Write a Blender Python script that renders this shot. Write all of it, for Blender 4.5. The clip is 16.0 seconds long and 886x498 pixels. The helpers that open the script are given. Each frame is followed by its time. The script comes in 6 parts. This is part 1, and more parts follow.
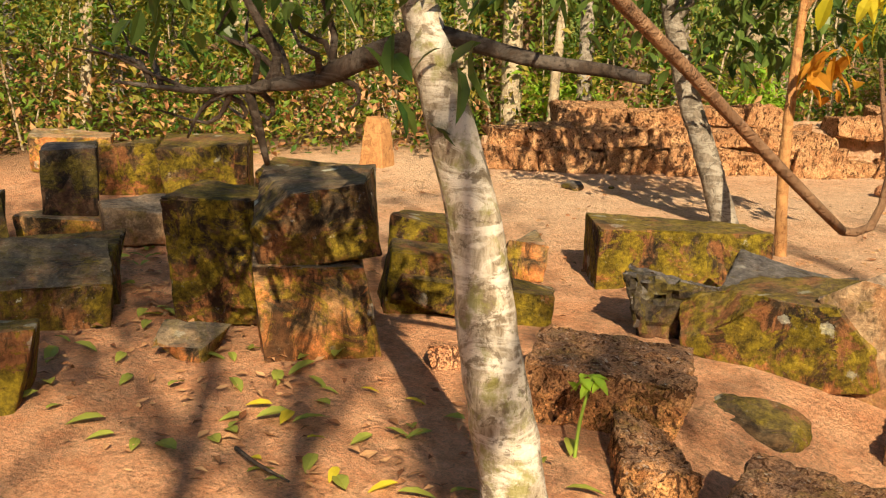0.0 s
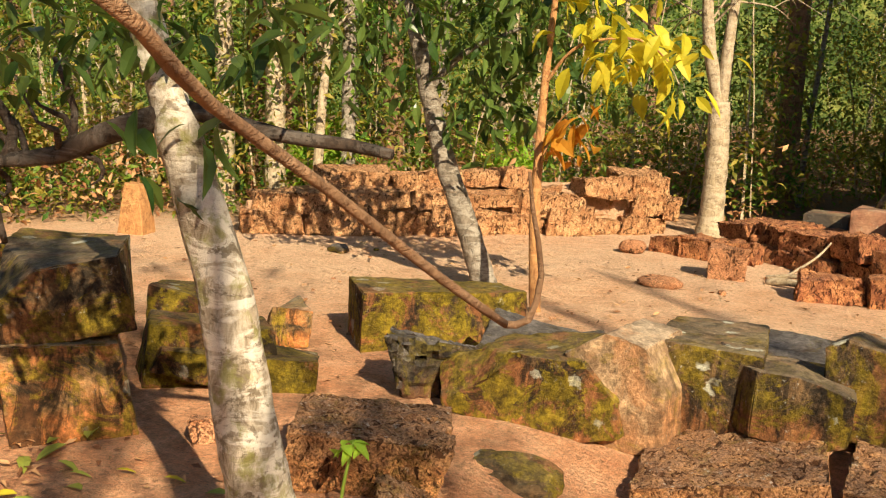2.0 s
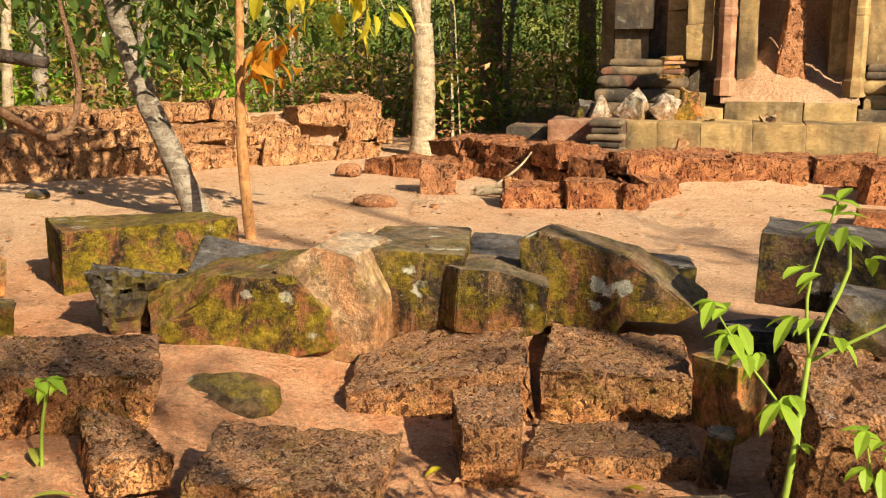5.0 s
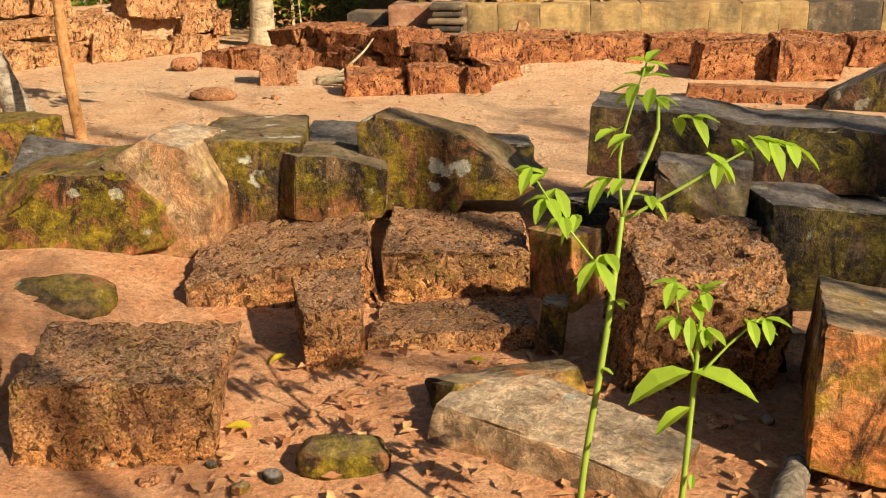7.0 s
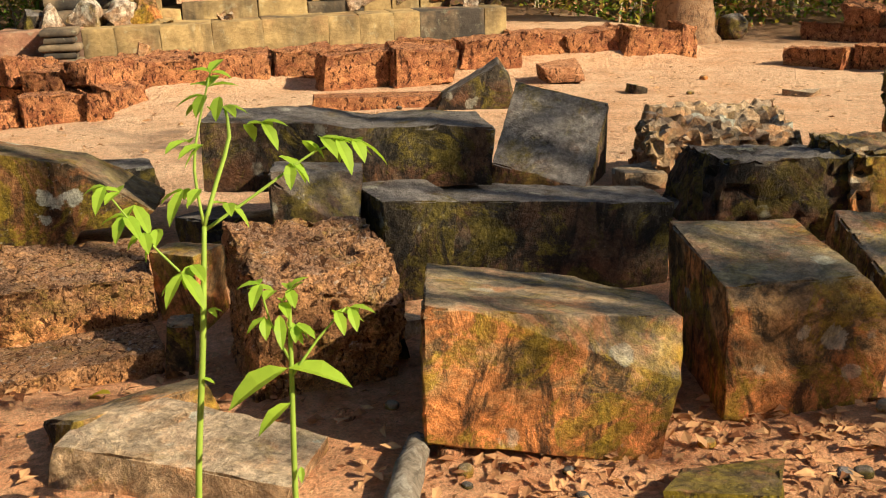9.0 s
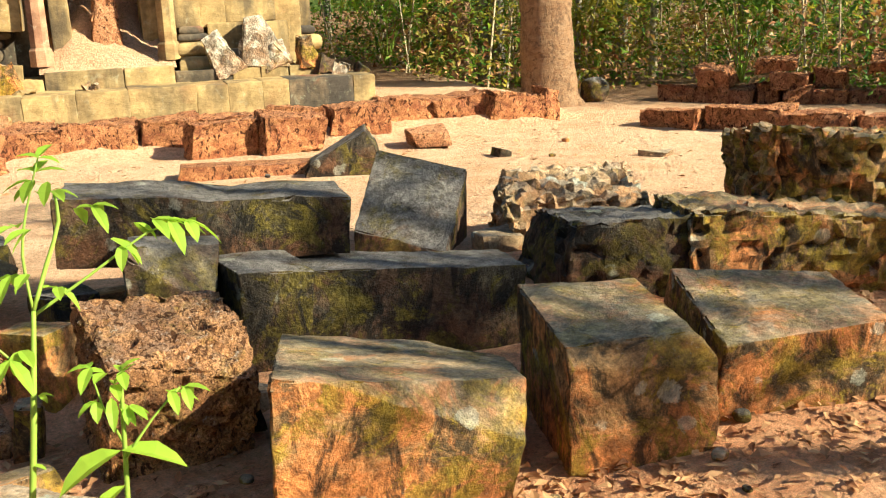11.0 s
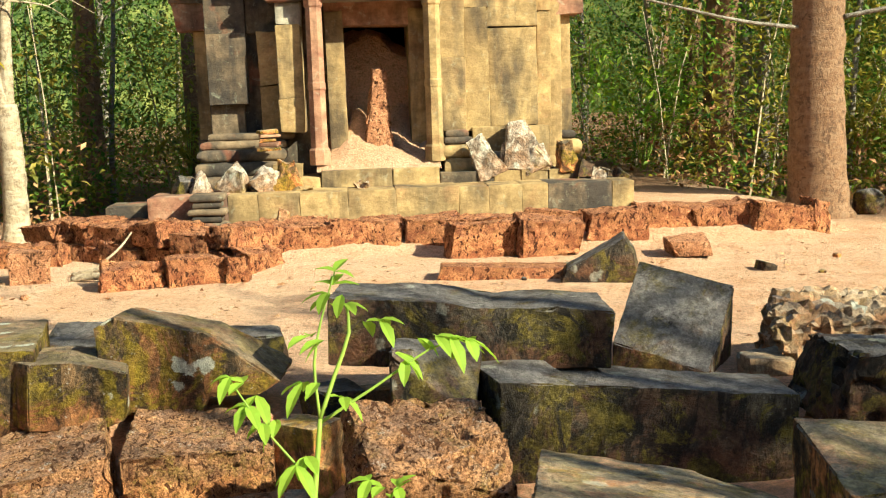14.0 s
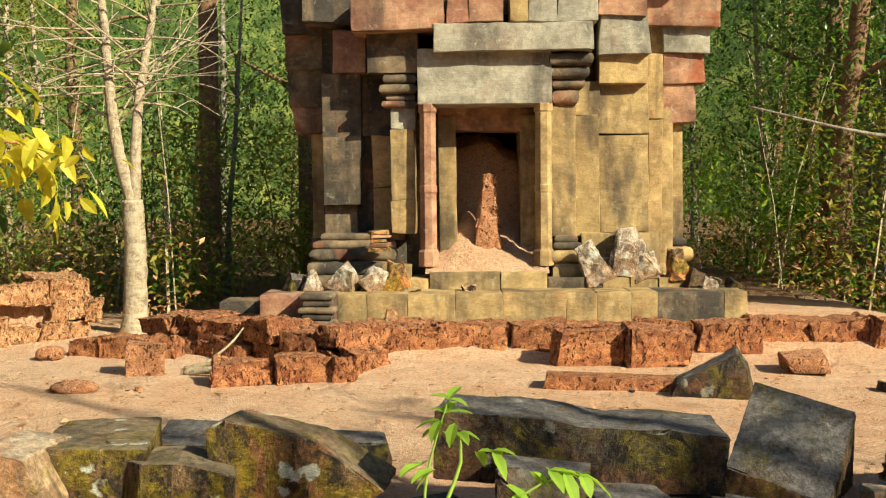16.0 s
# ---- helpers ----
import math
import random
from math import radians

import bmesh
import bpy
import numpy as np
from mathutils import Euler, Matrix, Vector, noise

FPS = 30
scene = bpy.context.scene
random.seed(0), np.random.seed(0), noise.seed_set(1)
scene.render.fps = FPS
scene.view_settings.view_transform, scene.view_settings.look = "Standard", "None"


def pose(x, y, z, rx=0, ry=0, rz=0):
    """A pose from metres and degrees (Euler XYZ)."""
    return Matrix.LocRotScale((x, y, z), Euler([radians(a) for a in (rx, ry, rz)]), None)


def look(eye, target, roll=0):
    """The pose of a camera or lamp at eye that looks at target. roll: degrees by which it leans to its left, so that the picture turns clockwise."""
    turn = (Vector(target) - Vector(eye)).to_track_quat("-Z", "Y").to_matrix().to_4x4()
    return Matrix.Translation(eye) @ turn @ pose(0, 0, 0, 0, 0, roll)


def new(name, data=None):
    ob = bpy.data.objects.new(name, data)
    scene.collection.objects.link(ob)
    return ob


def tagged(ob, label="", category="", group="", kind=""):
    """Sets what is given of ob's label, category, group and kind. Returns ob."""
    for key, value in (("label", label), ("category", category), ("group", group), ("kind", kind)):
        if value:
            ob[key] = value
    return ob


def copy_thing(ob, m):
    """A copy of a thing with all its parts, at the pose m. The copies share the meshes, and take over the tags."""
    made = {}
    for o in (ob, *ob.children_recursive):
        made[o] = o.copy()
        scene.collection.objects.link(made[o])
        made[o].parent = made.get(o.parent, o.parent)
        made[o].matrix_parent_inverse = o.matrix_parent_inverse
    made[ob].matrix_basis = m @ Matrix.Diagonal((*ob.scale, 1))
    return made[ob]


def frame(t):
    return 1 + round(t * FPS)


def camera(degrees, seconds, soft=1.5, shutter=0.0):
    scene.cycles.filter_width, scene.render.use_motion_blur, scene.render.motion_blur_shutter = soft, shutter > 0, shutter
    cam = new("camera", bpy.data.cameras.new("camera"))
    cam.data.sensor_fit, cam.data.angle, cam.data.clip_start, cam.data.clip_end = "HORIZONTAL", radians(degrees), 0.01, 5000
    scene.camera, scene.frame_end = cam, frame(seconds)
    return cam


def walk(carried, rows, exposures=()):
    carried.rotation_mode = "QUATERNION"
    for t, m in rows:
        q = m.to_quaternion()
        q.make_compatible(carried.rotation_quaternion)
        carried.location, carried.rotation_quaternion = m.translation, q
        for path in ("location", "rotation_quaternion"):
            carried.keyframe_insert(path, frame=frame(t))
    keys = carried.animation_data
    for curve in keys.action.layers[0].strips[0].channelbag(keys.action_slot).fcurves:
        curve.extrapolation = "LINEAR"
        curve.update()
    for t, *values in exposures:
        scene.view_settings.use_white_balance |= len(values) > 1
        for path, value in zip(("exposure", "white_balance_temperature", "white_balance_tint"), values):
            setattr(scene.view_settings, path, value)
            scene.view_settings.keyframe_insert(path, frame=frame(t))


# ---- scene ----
cam = camera(47.0, 16.0, soft=1.2)
# seconds, eye, turn
PATH_ROWS = [
    (0, 0.011, -0.004, 1.545, 77.55, -1.49, 43.81),
    (0.5, 0.019, -0.018, 1.552, 78.46, -1.79, 41.12),
    (1, 0.045, -0.012, 1.564, 79.70, -1.68, 37.64),
    (1.5, 0.061, -0.008, 1.580, 80.45, -1.84, 34.17),
    (2, 0.088, -0.004, 1.589, 81.30, -2.01, 30.99),
    (2.5, 0.100, -0.000, 1.595, 82.15, -2.28, 28.76),
    (3, 0.119, -0.015, 1.604, 83.52, -2.46, 26.66),
    (3.5, 0.145, 0.006, 1.594, 84.06, -2.25, 23.28),
    (4, 0.167, 0.003, 1.572, 83.67, -1.81, 20.03),
    (4.5, 0.201, 0.023, 1.528, 80.56, -0.66, 17.57),
    (4.7, 0.213, 0.029, 1.509, 79.49, -0.24, 16.68),
    (6.8, 0.298, 0.058, 1.440, 72.08, 0.69, 8.33),
    (7, 0.313, 0.059, 1.436, 72.01, 0.99, 7.03),
    (7.5, 0.373, 0.055, 1.441, 73.12, 1.06, 2.30),
    (8, 0.414, 0.035, 1.432, 72.85, 0.55, -0.99),
    (8.5, 0.458, 0.016, 1.427, 72.74, 1.29, -6.77),
    (9, 0.512, 0.006, 1.413, 72.51, 2.04, -12.56),
    (9.5, 0.580, -0.029, 1.417, 72.38, 2.18, -18.08),
    (9.7, 0.593, -0.037, 1.423, 72.30, 1.77, -19.68),
    (11.8, 0.637, -0.120, 1.473, 77.21, 1.86, -17.37),
    (12, 0.626, -0.108, 1.470, 76.88, 1.43, -15.82),
    (12.5, 0.592, -0.086, 1.477, 77.45, 0.98, -12.53),
    (13, 0.580, -0.051, 1.494, 78.21, 0.96, -8.81),
    (13.5, 0.570, -0.043, 1.508, 79.39, 1.42, -7.10),
    (14, 0.550, -0.038, 1.534, 81.51, 1.76, -5.13),
    (14.5, 0.529, -0.024, 1.549, 82.35, 0.57, -2.53),
    (15, 0.510, -0.012, 1.575, 83.92, 0.19, -0.92),
    (15.5, 0.509, -0.013, 1.587, 85.24, 0.08, 0.18),
    (16, 0.519, -0.025, 1.619, 87.00, 0.51, 0.85),
]
EXPOSURES = [(0, 0.95, 6500, 12), (2, 1.0, 6250, 11), (4.5, 1.06, 6150, 11), (7, 0.98, 6400, 12), (8.5, 0.93, 6200, 11), (9.5, 1.24, 5950, 5), (12, 1.74, 5350, -2), (13, 1.8, 5300, -3), (13.5, 1.7, 5350, -3), (14.5, 1.22, 5500, -1), (16, 1.02, 5650, 0)]
walk(cam, [(t, pose(x, y, z, rx, ry, rz)) for t, x, y, z, rx, ry, rz in PATH_ROWS], EXPOSURES)

# ---- world and light ----
SUN_AZ, SUN_EL = 128.5, 33.0          # degrees, the sun's bearing from +y clockwise, and its height
world = bpy.data.worlds.new("sky")
scene.world = world
world.use_nodes = True
_n = world.node_tree.nodes
_sky = _n.new("ShaderNodeTexSky")
_sky.sky_type = "NISHITA"
_sky.sun_disc = False
_sky.sun_elevation, _sky.sun_rotation = radians(SUN_EL), radians(SUN_AZ)
_sky.air_density, _sky.dust_density = 1.2, 1.5
world.node_tree.links.new(_sky.outputs[0], _n["Background"].inputs[0])
_n["Background"].inputs[1].default_value = 0.05
sun_data = bpy.data.lights.new("sun", "SUN")
sun_data.energy, sun_data.angle, sun_data.color = 5.0, radians(0.55), (1.0, 0.81, 0.54)
sun = new("sun", sun_data)
_az, _el = radians(SUN_AZ), radians(SUN_EL)
sun.matrix_world = look((math.sin(_az) * math.cos(_el) * 60, math.cos(_az) * math.cos(_el) * 60, math.sin(_el) * 60), (0, 0, 0))


# ---- materials ----
def ramp_set(node, stops):
    el = node.color_ramp.elements
    while len(el) < len(stops):
        el.new(0.5)
    for e, (p, c) in zip(el, stops):
        e.position, e.color = p, (*c, 1) if len(c) == 3 else c


class Mat:
    """A small helper round one node material."""

    def __init__(self, name, rough=0.85):
        self.m = bpy.data.materials.new(name)
        self.m.use_nodes = True
        self.t = self.m.node_tree
        self.b = self.t.nodes["Principled BSDF"]
        self.b.inputs["Roughness"].default_value = rough
        self.b.inputs["Specular IOR Level"].default_value = 0.25
        tc = self.t.nodes.new("ShaderNodeTexCoord")
        info = self.t.nodes.new("ShaderNodeObjectInfo")
        mul = self.t.nodes.new("ShaderNodeMath")
        mul.operation = "MULTIPLY"
        mul.inputs[1].default_value = 37.0
        self.t.links.new(info.outputs["Random"], mul.inputs[0])
        add = self.t.nodes.new("ShaderNodeVectorMath")
        add.operation = "ADD"
        self.t.links.new(tc.outputs["Object"], add.inputs[0])
        self.t.links.new(mul.outputs[0], add.inputs[1])
        self.co, self.info = add.outputs[0], info

    def noise(self, scale, detail=5, rough=0.6, distort=0.0, stretch=None):
        n = self.t.nodes.new("ShaderNodeTexNoise")
        n.inputs["Scale"].default_value, n.inputs["Detail"].default_value = scale, detail
        n.inputs["Roughness"].default_value, n.inputs["Distortion"].default_value = rough, distort
        co = self.co
        if stretch:
            mp = self.t.nodes.new("ShaderNodeMapping")
            mp.inputs["Scale"].default_value = stretch
            self.t.links.new(self.co, mp.inputs[0])
            co = mp.outputs[0]
        self.t.links.new(co, n.inputs["Vector"])
        return n.outputs["Fac"]

    def voronoi(self, scale, feature="F1"):
        n = self.t.nodes.new("ShaderNodeTexVoronoi")
        n.feature = feature
        n.inputs["Scale"].default_value = scale
        self.t.links.new(self.co, n.inputs["Vector"])
        return n.outputs["Distance"]

    def ramp(self, fac, *stops):
        r = self.t.nodes.new("ShaderNodeValToRGB")
        ramp_set(r, stops)
        self.t.links.new(fac, r.inputs[0])
        return r.outputs[0]

    def mix(self, fac, a, b, mode="MIX"):
        n = self.t.nodes.new("ShaderNodeMix")
        n.data_type, n.blend_type = "RGBA", mode
        for sock, v in ((n.inputs[0], fac), (n.inputs[6], a), (n.inputs[7], b)):
            if isinstance(v, (int, float)):
                sock.default_value = v
            elif isinstance(v, tuple):
                sock.default_value = (*v, 1)
            else:
                self.t.links.new(v, sock)
        return n.outputs[2]

    def math(self, op, a, b=0.0, clamp=False):
        n = self.t.nodes.new("ShaderNodeMath")
        n.operation, n.use_clamp = op, clamp
        for sock, v in ((n.inputs[0], a), (n.inputs[1], b)):
            if isinstance(v, (int, float)):
                sock.default_value = v
            else:
                self.t.links.new(v, sock)
        return n.outputs[0]

    def up(self, low, high):
        """0 to 1 as the surface turns to the sky."""
        g = self.t.nodes.new("ShaderNodeNewGeometry")
        s = self.t.nodes.new("ShaderNodeSeparateXYZ")
        self.t.links.new(g.outputs["Normal"], s.inputs[0])
        r = self.t.nodes.new("ShaderNodeMapRange")
        r.inputs[1].default_value, r.inputs[2].default_value = low, high
        self.t.links.new(s.outputs[2], r.inputs[0])
        return r.outputs[0]

    def color(self, c):
        self.t.links.new(c, self.b.inputs["Base Color"])
        return self

    def bump(self, h, strength=0.5, dist=0.02):
        n = self.t.nodes.new("ShaderNodeBump")
        n.inputs["Strength"].default_value, n.inputs["Distance"].default_value = strength, dist
        self.t.links.new(h, n.inputs["Height"])
        self.t.links.new(n.outputs[0], self.b.inputs["Normal"])
        return self


def stone_mat(name, light, dark, moss=0.5, lichen=0.5, moss_col=(0.17, 0.13, 0.012), warm=(0.46, 0.17, 0.05), warm_amt=0.5, top=(0.30, 0.27, 0.22), top_amt=0.7, runs=0.85):
    """Weathered sandstone: black runs and yellow moss on its sides, soil-stained foot, greyer on upward faces, round
    lichen.
    """
    m = Mat(name, 0.86)
    big, mid, fine = m.noise(2.2, 4, 0.55), m.noise(6, 8, 0.72, 0.8), m.noise(55, 6, 0.75)
    tco = m.t.nodes.new("ShaderNodeTexCoord")
    sep = m.t.nodes.new("ShaderNodeSeparateXYZ")
    m.t.links.new(tco.outputs["Generated"], sep.inputs[0])
    rise = sep.outputs[2]
    side = m.math("SUBTRACT", 1.0, m.up(0.45, 0.75))
    c = m.mix(m.ramp(mid, (0.44, (0, 0, 0)), (0.56, (1, 1, 1))), dark, light)
    c = m.mix(m.math("MULTIPLY", m.ramp(m.noise(3.1, 7, 0.68, 0.5), (0.50, (0, 0, 0)), (0.56, (1, 1, 1))), 0.8 * warm_amt), c, warm)
    foot = m.ramp(m.math("ADD", rise, m.math("MULTIPLY", m.math("SUBTRACT", m.noise(5, 8, 0.75, 0.8), 0.5), 1.1)), (0.30, (1, 1, 1)), (0.52, (0, 0, 0)))
    soil = m.mix(m.ramp(m.noise(14, 7, 0.75), (0.35, (0, 0, 0)), (0.62, (1, 1, 1))), tuple(v * 0.45 for v in warm), tuple(min(0.8, v * 1.25) for v in warm))
    c = m.mix(m.math("MULTIPLY", m.math("MULTIPLY", foot, side), min(1.0, 0.9 * warm_amt + 0.12)), c, soil)
    streak = m.ramp(m.noise(6, 7, 0.74, 0.9, (1, 1, 0.38)), (0.49, (0, 0, 0)), (0.57, (1, 1, 1)))
    c = m.mix(m.math("MULTIPLY", m.math("MULTIPLY", streak, side), runs), c, tuple(v * 0.30 for v in dark))
    green = m.mix(m.ramp(m.noise(16, 7, 0.78), (0.36, (0, 0, 0)), (0.64, (1, 1, 1))), tuple(v * 0.22 for v in moss_col), tuple(v * 1.75 for v in moss_col))
    mossy = m.ramp(m.noise(3.6, 9, 0.76, 0.9), (0.61 - 0.2 * moss, (0, 0, 0)), (0.66 - 0.2 * moss, (1, 1, 1)))
    c = m.mix(m.math("MULTIPLY", mossy, min(0.92, moss * 1.2)), c, green)
    # noise patches of the top colour, on upward faces only
    worn = m.math("MULTIPLY", m.up(0.55, 0.85), m.ramp(m.noise(4.2, 8, 0.74, 0.6), (0.36, (0, 0, 0)), (0.50, (1, 1, 1))))
    grey = m.mix(m.ramp(m.noise(9, 8, 0.75, 0.6, (1, 0.5, 1)), (0.38, (0, 0, 0)), (0.62, (1, 1, 1))), tuple(v * 0.55 for v in top), tuple(v * 1.25 for v in top))
    c = m.mix(m.math("MULTIPLY", worn, top_amt), c, grey)
    v = m.math("ADD", m.voronoi(5.0), m.math("MULTIPLY", m.math("SUBTRACT", m.noise(24, 5, 0.75), 0.5), 0.34))
    spots = m.math("MULTIPLY", m.ramp(v, (0.20, (1, 1, 1)), (0.225, (0, 0, 0))), m.ramp(big, (0.50, (0, 0, 0)), (0.53, (1, 1, 1))))
    c = m.mix(m.math("MULTIPLY", spots, min(1.0, lichen * 0.9)), c, m.mix(m.noise(40, 4, 0.7), (0.34, 0.35, 0.27), (0.66, 0.66, 0.54)))
    flecks = m.ramp(m.noise(46, 5, 0.75), (0.61, (0, 0, 0)), (0.66, (1, 1, 1)))
    c = m.mix(m.math("MULTIPLY", m.math("MULTIPLY", flecks, m.ramp(mid, (0.45, (0, 0, 0)), (0.55, (1, 1, 1)))), 0.6 * lichen), c, (0.46, 0.45, 0.40))
    grit = m.noise(150, 4, 0.7)
    patch = m.noise(19, 6, 0.75, 0.5)
    c = m.mix(0.38, c, m.mix(1.0, c, m.ramp(fine, (0.34, (0.35, 0.35, 0.35)), (0.66, (1.6, 1.6, 1.6))), "MULTIPLY"))
    c = m.mix(0.75, c, m.mix(1.0, c, m.ramp(patch, (0.36, (0.42, 0.42, 0.42)), (0.62, (1.45, 1.45, 1.45))), "MULTIPLY"))
    c = m.mix(0.2, c, m.mix(1.0, c, m.ramp(grit, (0.36, (0.5, 0.5, 0.5)), (0.64, (1.4, 1.4, 1.4))), "MULTIPLY"))
    m.color(c)
    m.bump(m.math("ADD", m.math("MULTIPLY", fine, 0.7), m.math("ADD", m.math("MULTIPLY", patch, 1.6), m.math("MULTIPLY", mid, 1.6))), 0.75, 0.025)
    return m.m


def laterite_mat(name, light, dark, crust=0.5):
    """Iron-red laterite riddled with worm holes, crusted grey-brown towards its top."""
    m = Mat(name, 0.95)
    n, p2 = m.noise(8, 8, 0.75, 0.7), m.noise(80, 4, 0.7, 0.6)
    p1 = m.noise(26, 4, 0.62, 1.0, (1, 1, 0.55))
    tco = m.t.nodes.new("ShaderNodeTexCoord")
    sep = m.t.nodes.new("ShaderNodeSeparateXYZ")
    m.t.links.new(tco.outputs["Generated"], sep.inputs[0])
    c = m.mix(m.ramp(n, (0.42, (0, 0, 0)), (0.60, (1, 1, 1))), dark, light)
    high = m.ramp(m.math("ADD", sep.outputs[2], m.math("MULTIPLY", m.math("SUBTRACT", m.noise(5, 8, 0.75, 0.6), 0.5), 1.3)), (0.42, (0, 0, 0)), (0.66, (1, 1, 1)))
    brown = m.mix(m.ramp(m.noise(13, 7, 0.75), (0.38, (0, 0, 0)), (0.62, (1, 1, 1))), (0.09, 0.058, 0.036), (0.32, 0.20, 0.115))
    c = m.mix(m.math("MULTIPLY", high, 0.62 * crust), c, brown)
    moss = m.math("MULTIPLY", m.ramp(m.noise(4.4, 8, 0.75, 0.6), (0.50, (0, 0, 0)), (0.58, (1, 1, 1))), m.ramp(m.noise(24, 5, 0.75), (0.4, (0, 0, 0)), (0.6, (1, 1, 1))))
    c = m.mix(m.math("MULTIPLY", moss, 0.75 * crust), c, (0.20, 0.15, 0.02))
    top = m.math("MULTIPLY", m.up(0.35, 0.9), m.ramp(m.noise(11, 7, 0.75), (0.40, (0, 0, 0)), (0.58, (1, 1, 1))))
    c = m.mix(m.math("MULTIPLY", top, 0.55 * crust), c, (0.30, 0.20, 0.14))
    c = m.mix(0.85, c, m.mix(1.0, c, m.ramp(m.noise(120, 4, 0.7), (0.36, (0.5, 0.5, 0.5)), (0.64, (1.45, 1.45, 1.45))), "MULTIPLY"))
    white = m.ramp(m.noise(30, 6, 0.75), (0.585, (0, 0, 0)), (0.64, (1, 1, 1)))
    c = m.mix(m.math("MULTIPLY", m.math("MULTIPLY", white, m.up(-0.3, 0.7)), 0.75 * crust), c, (0.50, 0.47, 0.40))
    holes = m.math("MULTIPLY", m.ramp(p1, (0.385, (0, 0, 0)), (0.44, (1, 1, 1))), m.ramp(p2, (0.36, (0.3, 0.3, 0.3)), (0.47, (1, 1, 1))))
    c = m.mix(holes, tuple(v * 0.22 for v in dark), c)
    m.color(c)
    m.bump(m.math("ADD", m.math("MULTIPLY", holes, 1.4), m.math("ADD", m.math("MULTIPLY", n, 1.0), m.math("MULTIPLY", p2, 0.4))), 1.0, 0.035)
    return m.m


def temple_mat(name, light, dark, stain=0.4, lichen=0.2, red=0.1):
    m = Mat(name, 0.9)
    mid, fine = m.noise(2.4, 6, 0.62, 0.4), m.noise(30, 5, 0.7)
    c = m.mix(m.ramp(mid, (0.38, (0, 0, 0)), (0.64, (1, 1, 1))), dark, light)
    st = m.ramp(m.noise(2.2, 5, 0.6, 0.3, (1, 1, 0.22)), (0.62 - 0.25 * stain, (0, 0, 0)), (0.74 - 0.2 * stain, (1, 1, 1)))
    c = m.mix(m.math("MULTIPLY", st, 0.9 * min(1, stain * 1.6)), c, (0.045, 0.040, 0.036))
    rd = m.ramp(m.noise(1.7, 4, 0.6, 0.4), (0.58, (0, 0, 0)), (0.66, (1, 1, 1)))
    c = m.mix(m.math("MULTIPLY", rd, red), c, (0.36, 0.11, 0.05))
    li = m.ramp(m.noise(9, 6, 0.72, 0.7), (0.58, (0, 0, 0)), (0.66, (1, 1, 1)))
    c = m.mix(m.math("MULTIPLY", li, lichen), c, (0.50, 0.53, 0.38))
    flake = m.noise(16, 5, 0.7, 0.6, (0.5, 0.5, 1.8))
    c = m.mix(0.22, c, m.mix(1.0, c, m.ramp(fine, (0.32, (0.45, 0.45, 0.45)), (0.68, (1.4, 1.4, 1.4))), "MULTIPLY"))
    c = m.mix(0.5, c, m.mix(1.0, c, m.ramp(m.noise(8, 7, 0.72, 0.5), (0.36, (0.5, 0.48, 0.44)), (0.62, (1.3, 1.3, 1.3))), "MULTIPLY"))
    c = m.mix(0.22, c, m.mix(1.0, c, m.ramp(m.noise(9, 6, 0.75, 0.5, (0.35, 0.35, 2.2)), (0.38, (0.6, 0.57, 0.5)), (0.60, (1.15, 1.15, 1.15))), "MULTIPLY"))
    m.color(c)
    m.bump(m.math("ADD", m.math("MULTIPLY", flake, 0.8), m.math("ADD", m.math("MULTIPLY", fine, 0.5), m.math("MULTIPLY", mid, 1.5))), 0.4, 0.02)
    return m.m


def bark_mat(name, light, dark, patch=(0.55, 0.52, 0.45), patch_amt=0.5, green=0.0):
    m = Mat(name, 0.9)
    grain = m.noise(30, 7, 0.72, 0.6, (1, 1, 0.4))
    rings = m.noise(8, 7, 0.72, 1.2, (0.6, 0.6, 1.8))
    c = m.mix(m.ramp(grain, (0.35, (0, 0, 0)), (0.68, (1, 1, 1))), dark, light)
    c = m.mix(m.math("MULTIPLY", m.ramp(rings, (0.47, (0, 0, 0)), (0.55, (1, 1, 1))), patch_amt), c, patch)
    c = m.mix(m.math("MULTIPLY", m.ramp(m.noise(10, 7, 0.75, 0.8), (0.54, (0, 0, 0)), (0.59, (1, 1, 1))), 0.8), c, tuple(v * 0.75 for v in dark))
    if green:
        c = m.mix(m.math("MULTIPLY", m.ramp(m.noise(9, 5, 0.7), (0.52, (0, 0, 0)), (0.62, (1, 1, 1))), green), c, (0.28, 0.27, 0.06))
    m.color(c)
    m.bump(m.math("ADD", grain, rings), 0.9, 0.02)
    return m.m


def leaf_mat(name, a, b, translucent=0.45, rough=0.5):
    m = Mat(name, rough)
    g = m.t.nodes.new("ShaderNodeNewGeometry")
    r = m.ramp(g.outputs["Random Per Island"], (0.0, a), (1.0, b))
    c = m.mix(0.4, r, m.mix(1.0, r, m.ramp(m.noise(14, 3), (0.3, (0.6, 0.6, 0.6)), (0.7, (1.25, 1.25, 1.25))), "MULTIPLY"))
    m.color(c)
    tr = m.t.nodes.new("ShaderNodeBsdfTranslucent")
    m.t.links.new(m.mix(1.0, c, (1.15, 1.15, 0.6), "MULTIPLY"), tr.inputs[0])
    sh = m.t.nodes.new("ShaderNodeMixShader")
    sh.inputs[0].default_value = translucent
    out = m.t.nodes["Material Output"]
    m.t.links.new(m.b.outputs[0], sh.inputs[1])
    m.t.links.new(tr.outputs[0], sh.inputs[2])
    m.t.links.new(sh.outputs[0], out.inputs[0])
    return m.m


